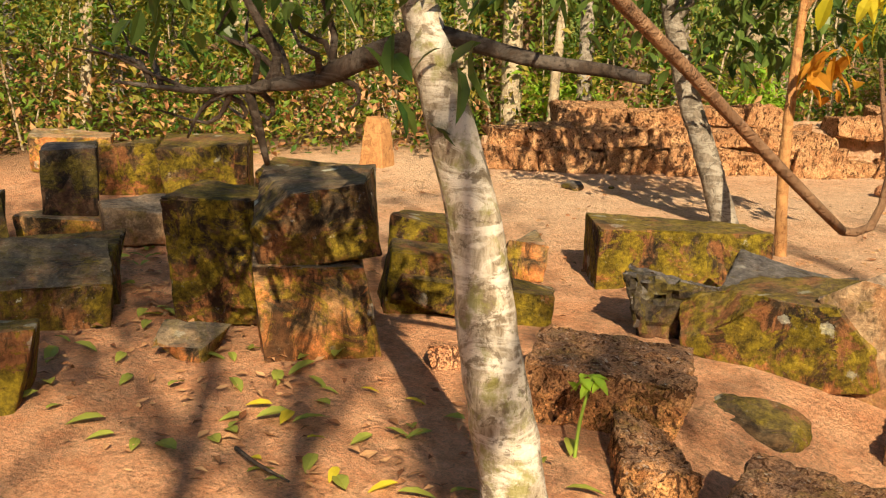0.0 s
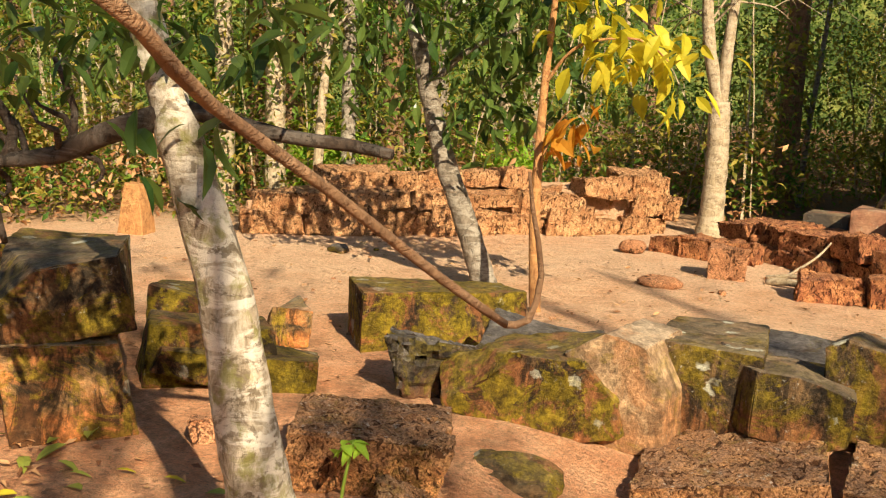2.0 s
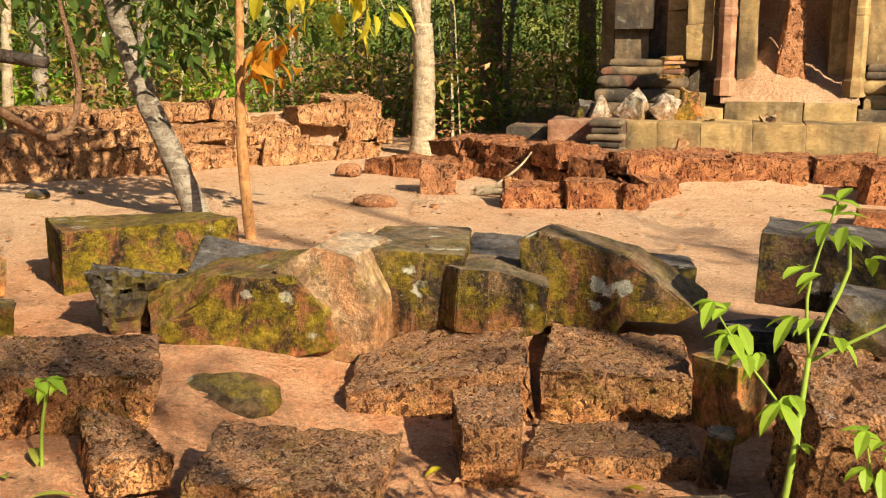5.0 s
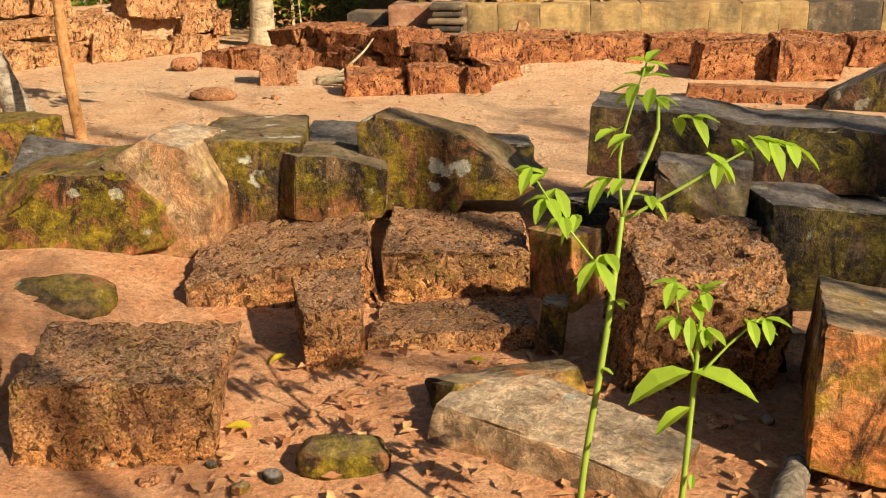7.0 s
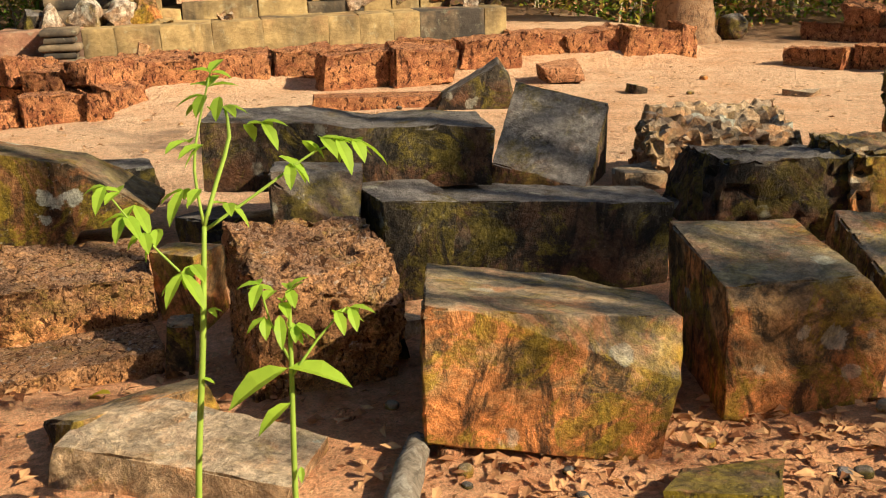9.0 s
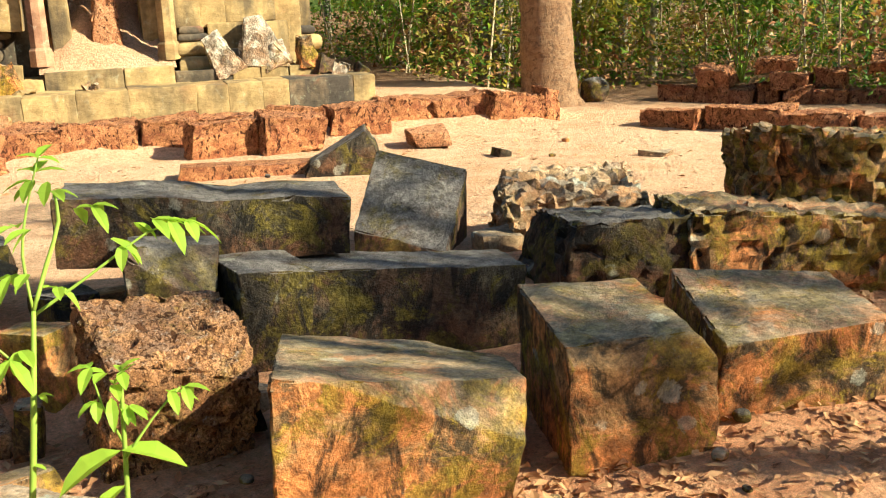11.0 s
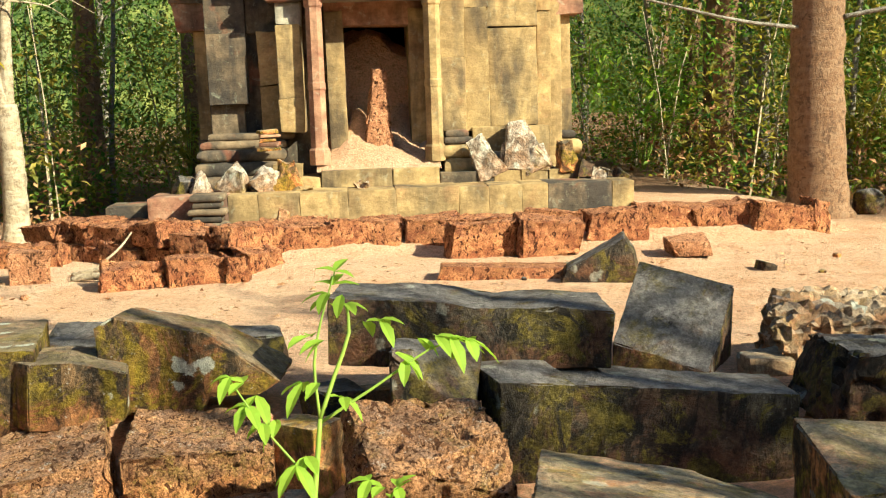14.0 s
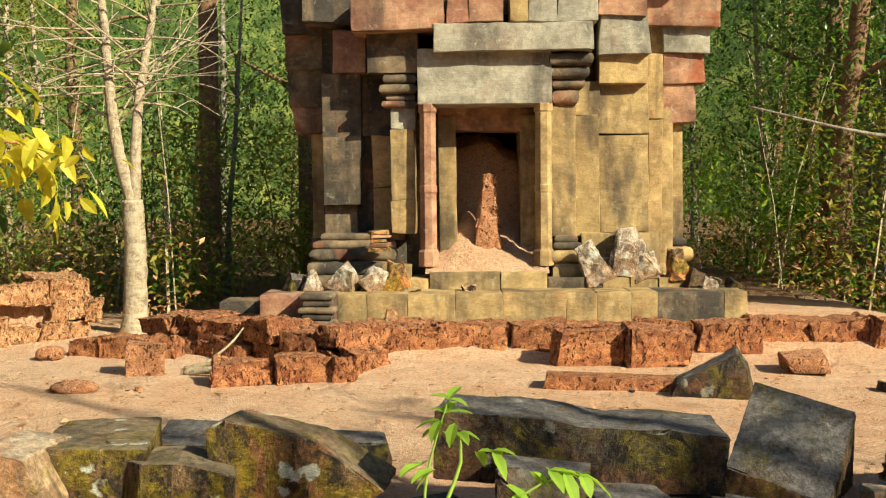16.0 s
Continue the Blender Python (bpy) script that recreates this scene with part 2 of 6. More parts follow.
def sand_mat(name, red_amt):
    m = Mat(name, 0.95)
    big, mid, fine = m.noise(0.45, 5, 0.6), m.noise(3.5, 6, 0.65, 0.4), m.noise(38, 6, 0.7)
    c = m.mix(m.ramp(mid, (0.33, (0, 0, 0)), (0.68, (1, 1, 1))), (0.74, 0.42, 0.23), (0.88, 0.60, 0.38))
    c = m.mix(m.math("MULTIPLY", m.ramp(big, (0.42, (0, 0, 0)), (0.62, (1, 1, 1))), 0.45), c, (0.90, 0.68, 0.46))
    tco = m.t.nodes.new("ShaderNodeTexCoord")
    sep = m.t.nodes.new("ShaderNodeSeparateXYZ")
    m.t.links.new(tco.outputs["Object"], sep.inputs[0])
    near = m.ramp(m.math("MULTIPLY", m.math("ADD", sep.outputs[1], m.math("MULTIPLY", m.math("SUBTRACT", m.noise(1.3, 6, 0.65), 0.5), 4.0)), 0.1), (0.42, (1, 1, 1)), (0.62, (0, 0, 0)))
    red = m.mix(m.ramp(m.noise(7, 7, 0.72, 0.5), (0.35, (0, 0, 0)), (0.65, (1, 1, 1))), (0.72, 0.30, 0.13), (0.92, 0.52, 0.28))
    c = m.mix(m.math("MULTIPLY", near, red_amt), c, red)
    dx, dy = m.math("SUBTRACT", sep.outputs[0], -0.5), m.math("SUBTRACT", sep.outputs[1], 4.0)
    away = m.math("SQRT", m.math("ADD", m.math("MULTIPLY", dx, dx), m.math("MULTIPLY", dy, dy)))
    wood = m.ramp(m.math("MULTIPLY", m.math("ADD", away, m.math("MULTIPLY", m.math("SUBTRACT", m.noise(0.8, 5, 0.65), 0.5), 3.0)), 0.05), (0.46, (0, 0, 0)), (0.56, (1, 1, 1)))
    c = m.mix(m.math("MULTIPLY", wood, 0.9), c, m.mix(m.noise(6, 7, 0.75), (0.06, 0.04, 0.022), (0.24, 0.13, 0.06)))
    c = m.mix(m.math("MULTIPLY", m.ramp(m.noise(14, 6, 0.75), (0.56, (0, 0, 0)), (0.64, (1, 1, 1))), 0.5), c, (0.36, 0.15, 0.07))
    c = m.mix(m.math("MULTIPLY", m.ramp(m.noise(5, 8, 0.8, 0.4, (1, 2.4, 1)), (0.55, (0, 0, 0)), (0.62, (1, 1, 1))), 0.4), c, (0.45, 0.21, 0.11))
    c = m.mix(m.math("MULTIPLY", m.ramp(m.voronoi(32), (0.10, (1, 1, 1)), (0.2, (0, 0, 0))), 0.45), c, (0.20, 0.10, 0.06))
    c = m.mix(0.8, c, m.mix(1.0, c, m.ramp(fine, (0.32, (0.70, 0.66, 0.62)), (0.66, (1.25, 1.25, 1.25))), "MULTIPLY"))
    c = m.mix(0.6, c, m.mix(1.0, c, m.ramp(m.noise(120, 4, 0.7), (0.36, (0.72, 0.72, 0.72)), (0.64, (1.25, 1.25, 1.25))), "MULTIPLY"))
    m.color(c)
    m.bump(m.math("ADD", m.math("MULTIPLY", m.noise(12, 8, 0.75), 1.5), fine), 1.0, 0.06)
    return m.m


SAND = sand_mat("sandy_ground", 0.85)
LOOSE_SAND = sand_mat("loose_sand", 0.15)
GOLD_MOSS = (0.17, 0.125, 0.007)
MOSSY = stone_mat("mossy_sandstone", (0.13, 0.075, 0.032), (0.036, 0.025, 0.013), 0.76, 0.5, GOLD_MOSS, (0.40, 0.15, 0.05), 0.6, (0.19, 0.145, 0.075), 0.35)
LICHENED = stone_mat("lichened_sandstone", (0.18, 0.11, 0.05), (0.044, 0.032, 0.019), 0.62, 1.0, GOLD_MOSS, (0.40, 0.155, 0.05), 0.5, (0.24, 0.195, 0.13), 0.6)
WHITE = stone_mat("white_lichened_sandstone", (0.56, 0.49, 0.38), (0.20, 0.145, 0.10), 0.3, 1.0, (0.26, 0.19, 0.02), (0.46, 0.24, 0.11), 0.4, (0.56, 0.51, 0.42), 0.7, 0.6)
PALE = stone_mat("pale_sandstone", (0.50, 0.34, 0.19), (0.26, 0.165, 0.09), 0.35, 0.9, (0.22, 0.16, 0.015), (0.54, 0.25, 0.10), 0.6, (0.46, 0.37, 0.26), 0.7, 0.3)
DARK = stone_mat("dark_weathered_sandstone", (0.082, 0.064, 0.042), (0.024, 0.020, 0.017), 0.60, 0.4, (0.11, 0.085, 0.010), (0.22, 0.09, 0.035), 0.3, (0.155, 0.140, 0.130), 0.95)
OCHRE = stone_mat("ochre_stained_sandstone", (0.44, 0.25, 0.10), (0.085, 0.058, 0.03), 0.60, 0.45, (0.25, 0.175, 0.014), (0.64, 0.24, 0.07), 0.95, (0.36, 0.30, 0.21), 0.55)
LATERITE = laterite_mat("weathered_laterite", (0.90, 0.44, 0.16), (0.44, 0.18, 0.065), 0.85)
RED_LATERITE = laterite_mat("red_laterite", (0.76, 0.33, 0.13), (0.36, 0.12, 0.05), 0.3)
TAN_LATERITE = laterite_mat("sandy_laterite", (0.84, 0.48, 0.23), (0.52, 0.24, 0.10), 0.22)
EARTH = laterite_mat("red_earth", (0.76, 0.38, 0.19), (0.54, 0.24, 0.11), 0.05)
TEMPLE = temple_mat("golden_sandstone", (0.47, 0.335, 0.145), (0.26, 0.18, 0.08), 0.52, 0.22, 0.16)
TEMPLE_DARK = temple_mat("blackened_sandstone", (0.27, 0.195, 0.115), (0.075, 0.06, 0.042), 0.75, 0.25, 0.35)
TEMPLE_RED = temple_mat("red_stained_sandstone", (0.46, 0.27, 0.16), (0.25, 0.12, 0.075), 0.45, 0.35, 0.8)
TEMPLE_GREY = temple_mat("grey_lintel_stone", (0.42, 0.38, 0.29), (0.25, 0.23, 0.18), 0.4, 0.45, 0.12)
BARK_PALE = bark_mat("pale_ringed_bark", (0.72, 0.63, 0.48), (0.22, 0.165, 0.10), (0.84, 0.78, 0.66), 0.75, 0.7)
BARK_GREY = bark_mat("grey_bark", (0.30, 0.25, 0.19), (0.12, 0.10, 0.075), (0.45, 0.42, 0.35), 0.5)
BARK_BROWN = bark_mat("brown_bark", (0.30, 0.17, 0.085), (0.14, 0.08, 0.045), (0.36, 0.25, 0.15), 0.3)
BARK_CREAM = bark_mat("cream_bark", (0.50, 0.41, 0.26), (0.25, 0.19, 0.12), (0.56, 0.48, 0.35), 0.5)
BARK_ORANGE = bark_mat("orange_bark", (0.58, 0.30, 0.11), (0.32, 0.15, 0.06), (0.6, 0.36, 0.15), 0.3)
BARK_DARK = bark_mat("dark_branch_bark", (0.10, 0.07, 0.05), (0.035, 0.027, 0.02), (0.36, 0.34, 0.30), 0.18)
TWIG = bark_mat("tan_twig_bark", (0.33, 0.19, 0.10), (0.20, 0.11, 0.06), (0.34, 0.22, 0.13), 0.3)
LEAF_DARK = leaf_mat("dark_green_leaf", (0.03, 0.07, 0.016), (0.14, 0.21, 0.045), 0.4, 0.28)
LEAF_MID = leaf_mat("green_leaf", (0.035, 0.11, 0.018), (0.24, 0.36, 0.05), 0.5)
LEAF_OLIVE = leaf_mat("olive_leaf", (0.10, 0.13, 0.02), (0.46, 0.38, 0.07), 0.5)
LEAF_YELLOW = leaf_mat("yellow_leaf", (0.46, 0.42, 0.02), (0.78, 0.68, 0.06), 0.5)
LEAF_ORANGE = leaf_mat("orange_leaf", (0.50, 0.20, 0.02), (0.62, 0.33, 0.04), 0.5)
LEAF_FRESH = leaf_mat("fresh_green_leaf", (0.20, 0.40, 0.03), (0.42, 0.58, 0.06), 0.5)
LEAF_DRY = leaf_mat("dry_brown_leaf", (0.20, 0.075, 0.03), (0.62, 0.36, 0.17), 0.2, 0.8)
LEAF_FALLEN = leaf_mat("fallen_green_leaf", (0.16, 0.22, 0.03), (0.42, 0.44, 0.08), 0.3)
STEM_GREEN = leaf_mat("green_stem", (0.22, 0.33, 0.04), (0.30, 0.42, 0.06), 0.15)


# ---- building helpers ----
def mesh_of(name, verts, faces, material, smooth=False):
    me = bpy.data.meshes.new(name)
    me.from_pydata([tuple(v) for v in verts], [], [tuple(f) for f in faces])
    me.materials.append(material)
    if smooth:
        me.polygons.foreach_set("use_smooth", [True] * len(me.polygons))
    me.update()
    return me


def thing(name, me, m, label, category, group="", kind=""):
    ob = new(name, me)
    ob.matrix_world = m
    return tagged(ob, label, category, group, kind)


def part(name, me, parent, m=None, label=""):
    """A mesh as one part under a thing, at the pose m within it."""
    ob = new(name, me)
    ob.parent = parent
    if m is not None:
        ob.matrix_local = m
    if label:
        ob["label"] = label
    return ob


def round_rock(name, w, d, h, material, seed=0, n=2.6, corner=0.05, rough=0.012, pit=0.0, cell=0.05, top=(1.0, 1.0)):
    """A rounded stone, its base at z = 0."""
    rnd = random.Random(seed)
    off = Vector((rnd.uniform(-50, 50), rnd.uniform(-50, 50), rnd.uniform(-50, 50)))
    bm = bmesh.new()
    bmesh.ops.create_cube(bm, size=2.0)
    cuts = max(4, min(16, round(max(w, d, h) / cell)))
    bmesh.ops.subdivide_edges(bm, edges=bm.edges[:], cuts=cuts, use_grid_fill=True)
    for v in bm.verts:
        p = v.co.copy()
        big = max(abs(p.x), abs(p.y), abs(p.z))
        p *= big / (abs(p.x) ** n + abs(p.y) ** n + abs(p.z) ** n) ** (1 / n)
        f = (p.z + 1) / 2
        q = Vector((p.x * w / 2 * (1 + (top[0] - 1) * f), p.y * d / 2 * (1 + (top[1] - 1) * f), p.z * h / 2))
        g = noise.fractal(q * 4 + off, 1.0, 2.0, 4) * (rough + corner * 0.4) + noise.fractal(q * 16 + off, 1.0, 2.0, 3) * rough
        if pit:
            g -= pit * 1.6 * max(0.0, noise.fractal(q * 17 + off, 0.8, 2.2, 4))
        v.co = q + p.normalized() * g + Vector((0, 0, h / 2))
    return bmesh_done(name, bm, material)


def bmesh_done(name, bm, material, smooth=True):
    me = bpy.data.meshes.new(name)
    bm.to_mesh(me)
    bm.free()
    me.materials.append(material)
    if smooth:
        me.polygons.foreach_set("use_smooth", [True] * len(me.polygons))
    me.update()
    return me


def rock_mesh(name, w, d, h, material, seed=0, n=10.0, corner=0.05, rough=0.012, pit=0.0, cell=0.05, top=(1.0, 1.0), cuts=(), profile=None, back=(1.0, 1.0), slide=(0.0, 0.0)):
    """A hewn block, its base at z = 0: flat broken faces, narrow worn edges, chips and pits.
    cuts: planes (normal, distance from the middle) that break pieces off; profile: the outline of its front, x and z as shares of w and h;
    back: the size of the far end against the near one; slide: how far the far end is shifted in x and z."""
    if n <= 3.2:
        return round_rock(name, w, d, h, material, seed, n, corner, rough, pit, cell, top)
    rnd = random.Random(seed)
    off = Vector((rnd.uniform(-50, 50), rnd.uniform(-50, 50), rnd.uniform(-50, 50)))
    low = min(w, d, h)
    edge = min(low * 0.3, max(0.004, low * 0.26 / n))
    out_line = profile or ((-0.5, 0), (0.5, 0), (0.5, 1), (-0.5, 1))
    bm = bmesh.new()
    near = [bm.verts.new((x * w, -d / 2, (z - 0.5) * h)) for x, z in out_line]
    far = [bm.verts.new((x * w * back[0] + slide[0], d / 2, z * h * back[1] - h / 2 + slide[1])) for x, z in out_line]
    bm.faces.new(near)
    bm.faces.new(far[::-1])
    for i in range(len(near)):
        k = (i + 1) % len(near)
        bm.faces.new((near[k], near[i], far[i], far[k]))
    shift = [[rnd.uniform(-1, 1) * corner for _ in range(3)] for _ in range(8)]
    for v in bm.verts:
        p = (v.co.x / w * 2, v.co.y / d * 2, v.co.z / h * 2)
        f = (p[2] + 1) / 2
        c = Vector((v.co.x * (1 + (top[0] - 1) * f), v.co.y * (1 + (top[1] - 1) * f), v.co.z))
        for q in range(8):
            k = (1 + ((q & 1) * 2 - 1) * p[0]) * (1 + ((q >> 1 & 1) * 2 - 1) * p[1]) * (1 + ((q >> 2 & 1) * 2 - 1) * p[2]) / 8
            c += Vector(shift[q]) * k
        v.co = c
    for nx, ny, nz, dist in cuts:
        r = bmesh.ops.bisect_plane(bm, geom=bm.verts[:] + bm.edges[:] + bm.faces[:], plane_co=Vector((nx, ny, nz)) * dist, plane_no=(nx, ny, nz), clear_outer=True)
        rim = [e for e in r["geom_cut"] if isinstance(e, bmesh.types.BMEdge)]
        bmesh.ops.holes_fill(bm, edges=rim)
    bmesh.ops.bevel(bm, geom=bm.edges[:], offset=edge, segments=2, profile=0.6, affect="EDGES", clamp_overlap=True)
    for axis, size in enumerate((w, d, h)):
        m = max(2, min(40, round(size / cell)))
        for i in range(-m, 2 * m + 1):
            co, no = Vector((0, 0, 0)), Vector((0, 0, 0))
            co[axis], no[axis] = (i + 0.5 + 0.001 * axis) / m * size - size / 2, 1.0
            if -size * 0.75 < co[axis] < size * 0.75:
                bmesh.ops.bisect_plane(bm, geom=bm.verts[:] + bm.edges[:] + bm.faces[:], plane_co=co, plane_no=no, dist=0.0008)
    bmesh.ops.triangulate(bm, faces=[f for f in bm.faces if len(f.verts) > 4])
    bm.normal_update()
    moves = []
    for v in bm.verts:
        p = v.co
        bend = 1.0 - min((v.normal.dot(f.normal) for f in v.link_faces), default=1.0)
        g = noise.fractal(p * 2.4 + off, 1.0, 2.0, 3) * rough * 0.8 + noise.fractal(p * 15 + off, 1.0, 2.0, 3) * rough * 0.6
        if bend > 0.02:
            g -= max(0.0, noise.fractal(p * 9 - off, 1.0, 2.0, 3)) * rough * 2.6
        if pit:
            g -= pit * 1.5 * max(0.0, noise.fractal(p * 17 + off, 0.8, 2.2, 3)) + pit * 0.9 * max(0.0, noise.noise(p * 38 + off))
        moves.append(v.normal * g)
    for v, g in zip(bm.verts, moves):
        v.co += g + Vector((0, 0, h / 2))
    me = bmesh_done(name, bm, material)
    me.set_sharp_from_angle(angle=radians(38))
    return me


def smooth_step(a, b, x):
    t = min(1.0, max(0.0, (x - a) / (b - a)))
    return t * t * (3 - 2 * t)


def ground_z(x, y):
    """The height of the ground: level court, a shallow hollow before the fallen blocks, the terrace round the tower."""
    z = -0.20 * smooth_step(-2.1, -1.2, x) * (1 - smooth_step(4.1, 5.0, y)) * (1 - 0.6 * smooth_step(2.0, 3.2, x))
    z += 0.27 * smooth_step(10.15, 10.35, y) * smooth_step(-1.6, -0.9, x) * (1 - smooth_step(5.2, 5.9, x))
    z += 0.16 * smooth_step(9.75, 10.2, y) * (1 - smooth_step(10.15, 10.4, y)) * smooth_step(-0.6, 0, x) * (1 - smooth_step(5.0, 5.5, x))
    z += 0.03 * math.exp(-((x + 1.35) ** 2 + (y - 4.15) ** 2) / 0.22) + 0.02 * math.exp(-((x + 1.9) ** 2 + (y - 4.15) ** 2) / 0.12)
    p = Vector((x, y, 0))
    z += 0.030 * noise.fractal(p * 0.55, 1.0, 2.0, 3) + 0.012 * noise.fractal(p * 3.1, 1.0, 2.0, 3)
    far = math.hypot(x - 1, y - 8)
    return z + 0.9 * smooth_step(16, 40, far) * (0.6 + 0.4 * noise.noise(p * 0.08))


def tube(points, radii, material, name, sides=10, wobble=0.06, seed=0, step=0.06):
    """A tapered, slightly uneven stem through a few points."""
    pts = [Vector(p) for p in points]
    ring, rad = [], []
    for i in range(len(pts) - 1):
        p0, p1, p2, p3 = pts[max(i - 1, 0)], pts[i], pts[i + 1], pts[min(i + 2, len(pts) - 1)]
        m = max(2, min(24, int((p2 - p1).length / step)))
        for s in range(m + (i == len(pts) - 2)):
            t = s / m
            q = 0.5 * (2 * p1 + (p2 - p0) * t + (2 * p0 - 5 * p1 + 4 * p2 - p3) * t * t + (3 * p1 - p0 - 3 * p2 + p3) * t ** 3)
            ring.append(q)
            rad.append(radii[i] * (1 - t) + radii[i + 1] * t)
    verts, faces = [], []
    side = None
    for i, q in enumerate(ring):
        ax = (ring[min(i + 1, len(ring) - 1)] - ring[max(i - 1, 0)]).normalized()
        if side is None:
            side = ax.orthogonal().normalized()
        side = (side - ax * side.dot(ax)).normalized()
        other = ax.cross(side)
        for s in range(sides):
            a = 2 * math.pi * s / sides
            o = side * math.cos(a) + other * math.sin(a)
            r = rad[i] * (1 + wobble * noise.fractal((q + o * rad[i]) * (0.8 / max(rad[i], 0.03)) + Vector((seed, 0, 0)), 1.0, 2.0, 3))
            verts.append(q + o * r)
    for i in range(len(ring) - 1):
        for s in range(sides):
            a, b = i * sides + s, i * sides + (s + 1) % sides
            faces.append((a, b, b + sides, a + sides))
    verts += [ring[0], ring[-1]]
    for s in range(sides):
        faces.append((len(verts) - 2, (s + 1) % sides, s))
        e = (len(ring) - 1) * sides
        faces.append((len(verts) - 1, e + s, e + (s + 1) % sides))
    return mesh_of(name, verts, faces, material, True)


def leaf_geometry(verts, faces, base, along, face_up, length, width, bend=0.15):
    """Adds one pointed leaf with a folded midrib."""
    a = along.normalized()
    s = a.cross(face_up)
    s = s.normalized() if s.length > 1e-4 else a.orthogonal().normalized()
    u = s.cross(a)
    i = len(verts)
    mid = base + a * length * 0.45 + u * length * bend * 0.5
    tip = base + a * length - u * length * bend * 0.4
    verts += [base, mid + s * width / 2 + u * width * 0.12, tip, mid - s * width / 2 + u * width * 0.12, mid]
    faces += [(i, i + 1, i + 4), (i + 1, i + 2, i + 4), (i + 2, i + 3, i + 4), (i + 3, i, i + 4)]


def broad_leaf(verts, faces, base, along, face_up, length, width, bend=0.15):
    """Adds one leaf with a rounded outline, folded along its midrib and bent down at the tip."""
    a = along.normalized()
    s = a.cross(face_up)
    s = s.normalized() if s.length > 1e-4 else a.orthogonal().normalized()
    u = s.cross(a)
    i = len(verts)
    spine = [base + a * length * t - u * length * bend * 2.2 * t * t for t in (0, 0.2, 0.5, 0.8, 1.0)]
    wide = [0, 0.36, 0.5, 0.3, 0]
    verts += spine + [spine[k] + s * width * wide[k] + u * width * wide[k] * 0.35 for k in (1, 2, 3)] + [spine[k] - s * width * wide[k] + u * width * wide[k] * 0.35 for k in (1, 2, 3)]
    for o in (5, 8):
        faces += [(i, i + o, i + 1), (i + 1, i + o, i + o + 1, i + 2), (i + 2, i + o + 1, i + o + 2, i + 3), (i + 3, i + o + 2, i + 4)]


def leaves_mesh(name, centres, per, spread, length, width, material, seed, droop=0.4, broad=False):
    rnd = random.Random(seed)
    verts, faces = [], []
    for c in centres:
        for _ in range(per):
            o = Vector((rnd.gauss(0, 1), rnd.gauss(0, 1), rnd.gauss(0, 0.8))) * spread
            al = Vector((rnd.gauss(0, 1), rnd.gauss(0, 1), rnd.gauss(0, 0.6) - droop))
            l = length * rnd.uniform(0.6, 1.25)
            (broad_leaf if broad else leaf_geometry)(verts, faces, Vector(c) + o, al, Vector((rnd.gauss(0, 0.5), rnd.gauss(0, 0.5), 1)), l, l * width, rnd.uniform(0, 0.3))
    return mesh_of(name, verts, faces, material)


# ---- ground ----
def ground_sheet():
    def ticks(lo, hi, fine_lo, fine_hi):
        t, out = lo, []
        while t < hi:
            out.append(t)
            d = max(0.0, fine_lo - t, t - fine_hi)
            t += 0.07 if d == 0 else min(60.0, 0.07 + 0.22 * d)
        return out + [hi]
    xs, ys = ticks(-900, 900, -8.5, 6.5), ticks(-900, 900, 0.8, 12.2)
    verts = [(x, y, ground_z(x, y)) for y in ys for x in xs]
    k = len(xs)
    faces = [(j * k + i, j * k + i + 1, (j + 1) * k + i + 1, (j + 1) * k + i) for j in range(len(ys) - 1) for i in range(k - 1)]
    return thing("ground", mesh_of("ground", verts, faces, SAND, True), Matrix(), "dry reddish sandy soil trodden bare between fallen blocks", "ground", kind="structure")


ground_sheet()

# ---- fallen blocks ----
def block(name, x, y, z, w, d, h, yaw, material, label, seed, tilt=(0, 0), group="fallen blocks", category="stone block", **shape):
    """A block with its base's middle at x, y, z, turned by yaw and tilted (about its own x, then y)."""
    me = rock_mesh(name, w, d, h, material, seed, **shape)
    return thing(name, me, pose(x, y, z, tilt[0], tilt[1], yaw), label, category, group)


# before the tower
block("sandstone_boulder", -2.05, 4.56, -0.12, 1.03, 0.55, 0.50, 10, MOSSY, "mossy sandstone boulder with broken sloping faces", 11, (0, 0), n=12, corner=0.03, rough=0.02, cell=0.035, profile=((0.0, 0), (0.5, 0.25), (0.46, 0.62), (0.28, 1.0), (-0.22, 0.88), (-0.5, 0.62), (-0.37, 0.30)), slide=(0.05, 0.04), cuts=((-0.45, -0.62, 0.64, 0.30),))
block("sandstone_block", -1.60, 4.66, -0.10, 0.52, 0.46, 0.60, 4, PALE, "pale broken sandstone block crusted with lichen", 12, (0, 0), n=14, corner=0.02, cell=0.035, profile=((-0.12, 0), (0.5, 0.06), (0.5, 0.55), (0.30, 0.93), (-0.1, 1.0), (-0.5, 0.78), (-0.16, 0.5)), slide=(0.06, 0.0))
block("sandstone_block", -2.29, 4.99, -0.04, 0.63, 0.55, 0.33, 22, DARK, "dark lichened sandstone block behind a boulder", 13, (0, 6), n=7, corner=0.08)
block("pitted_rock", -2.68, 4.59, 0.00, 0.49, 0.42, 0.29, 35, DARK, "small black pitted rock on the sand", 14, n=4, corner=0.09, rough=0.02, pit=0.05, cell=0.03, category="rock")
block("sandstone_block", -1.32, 5.10, -0.06, 0.50, 0.86, 0.47, 10, LICHENED, "long sandstone block with a mossy flat grey top", 15, (0, 2), n=14, corner=0.04)
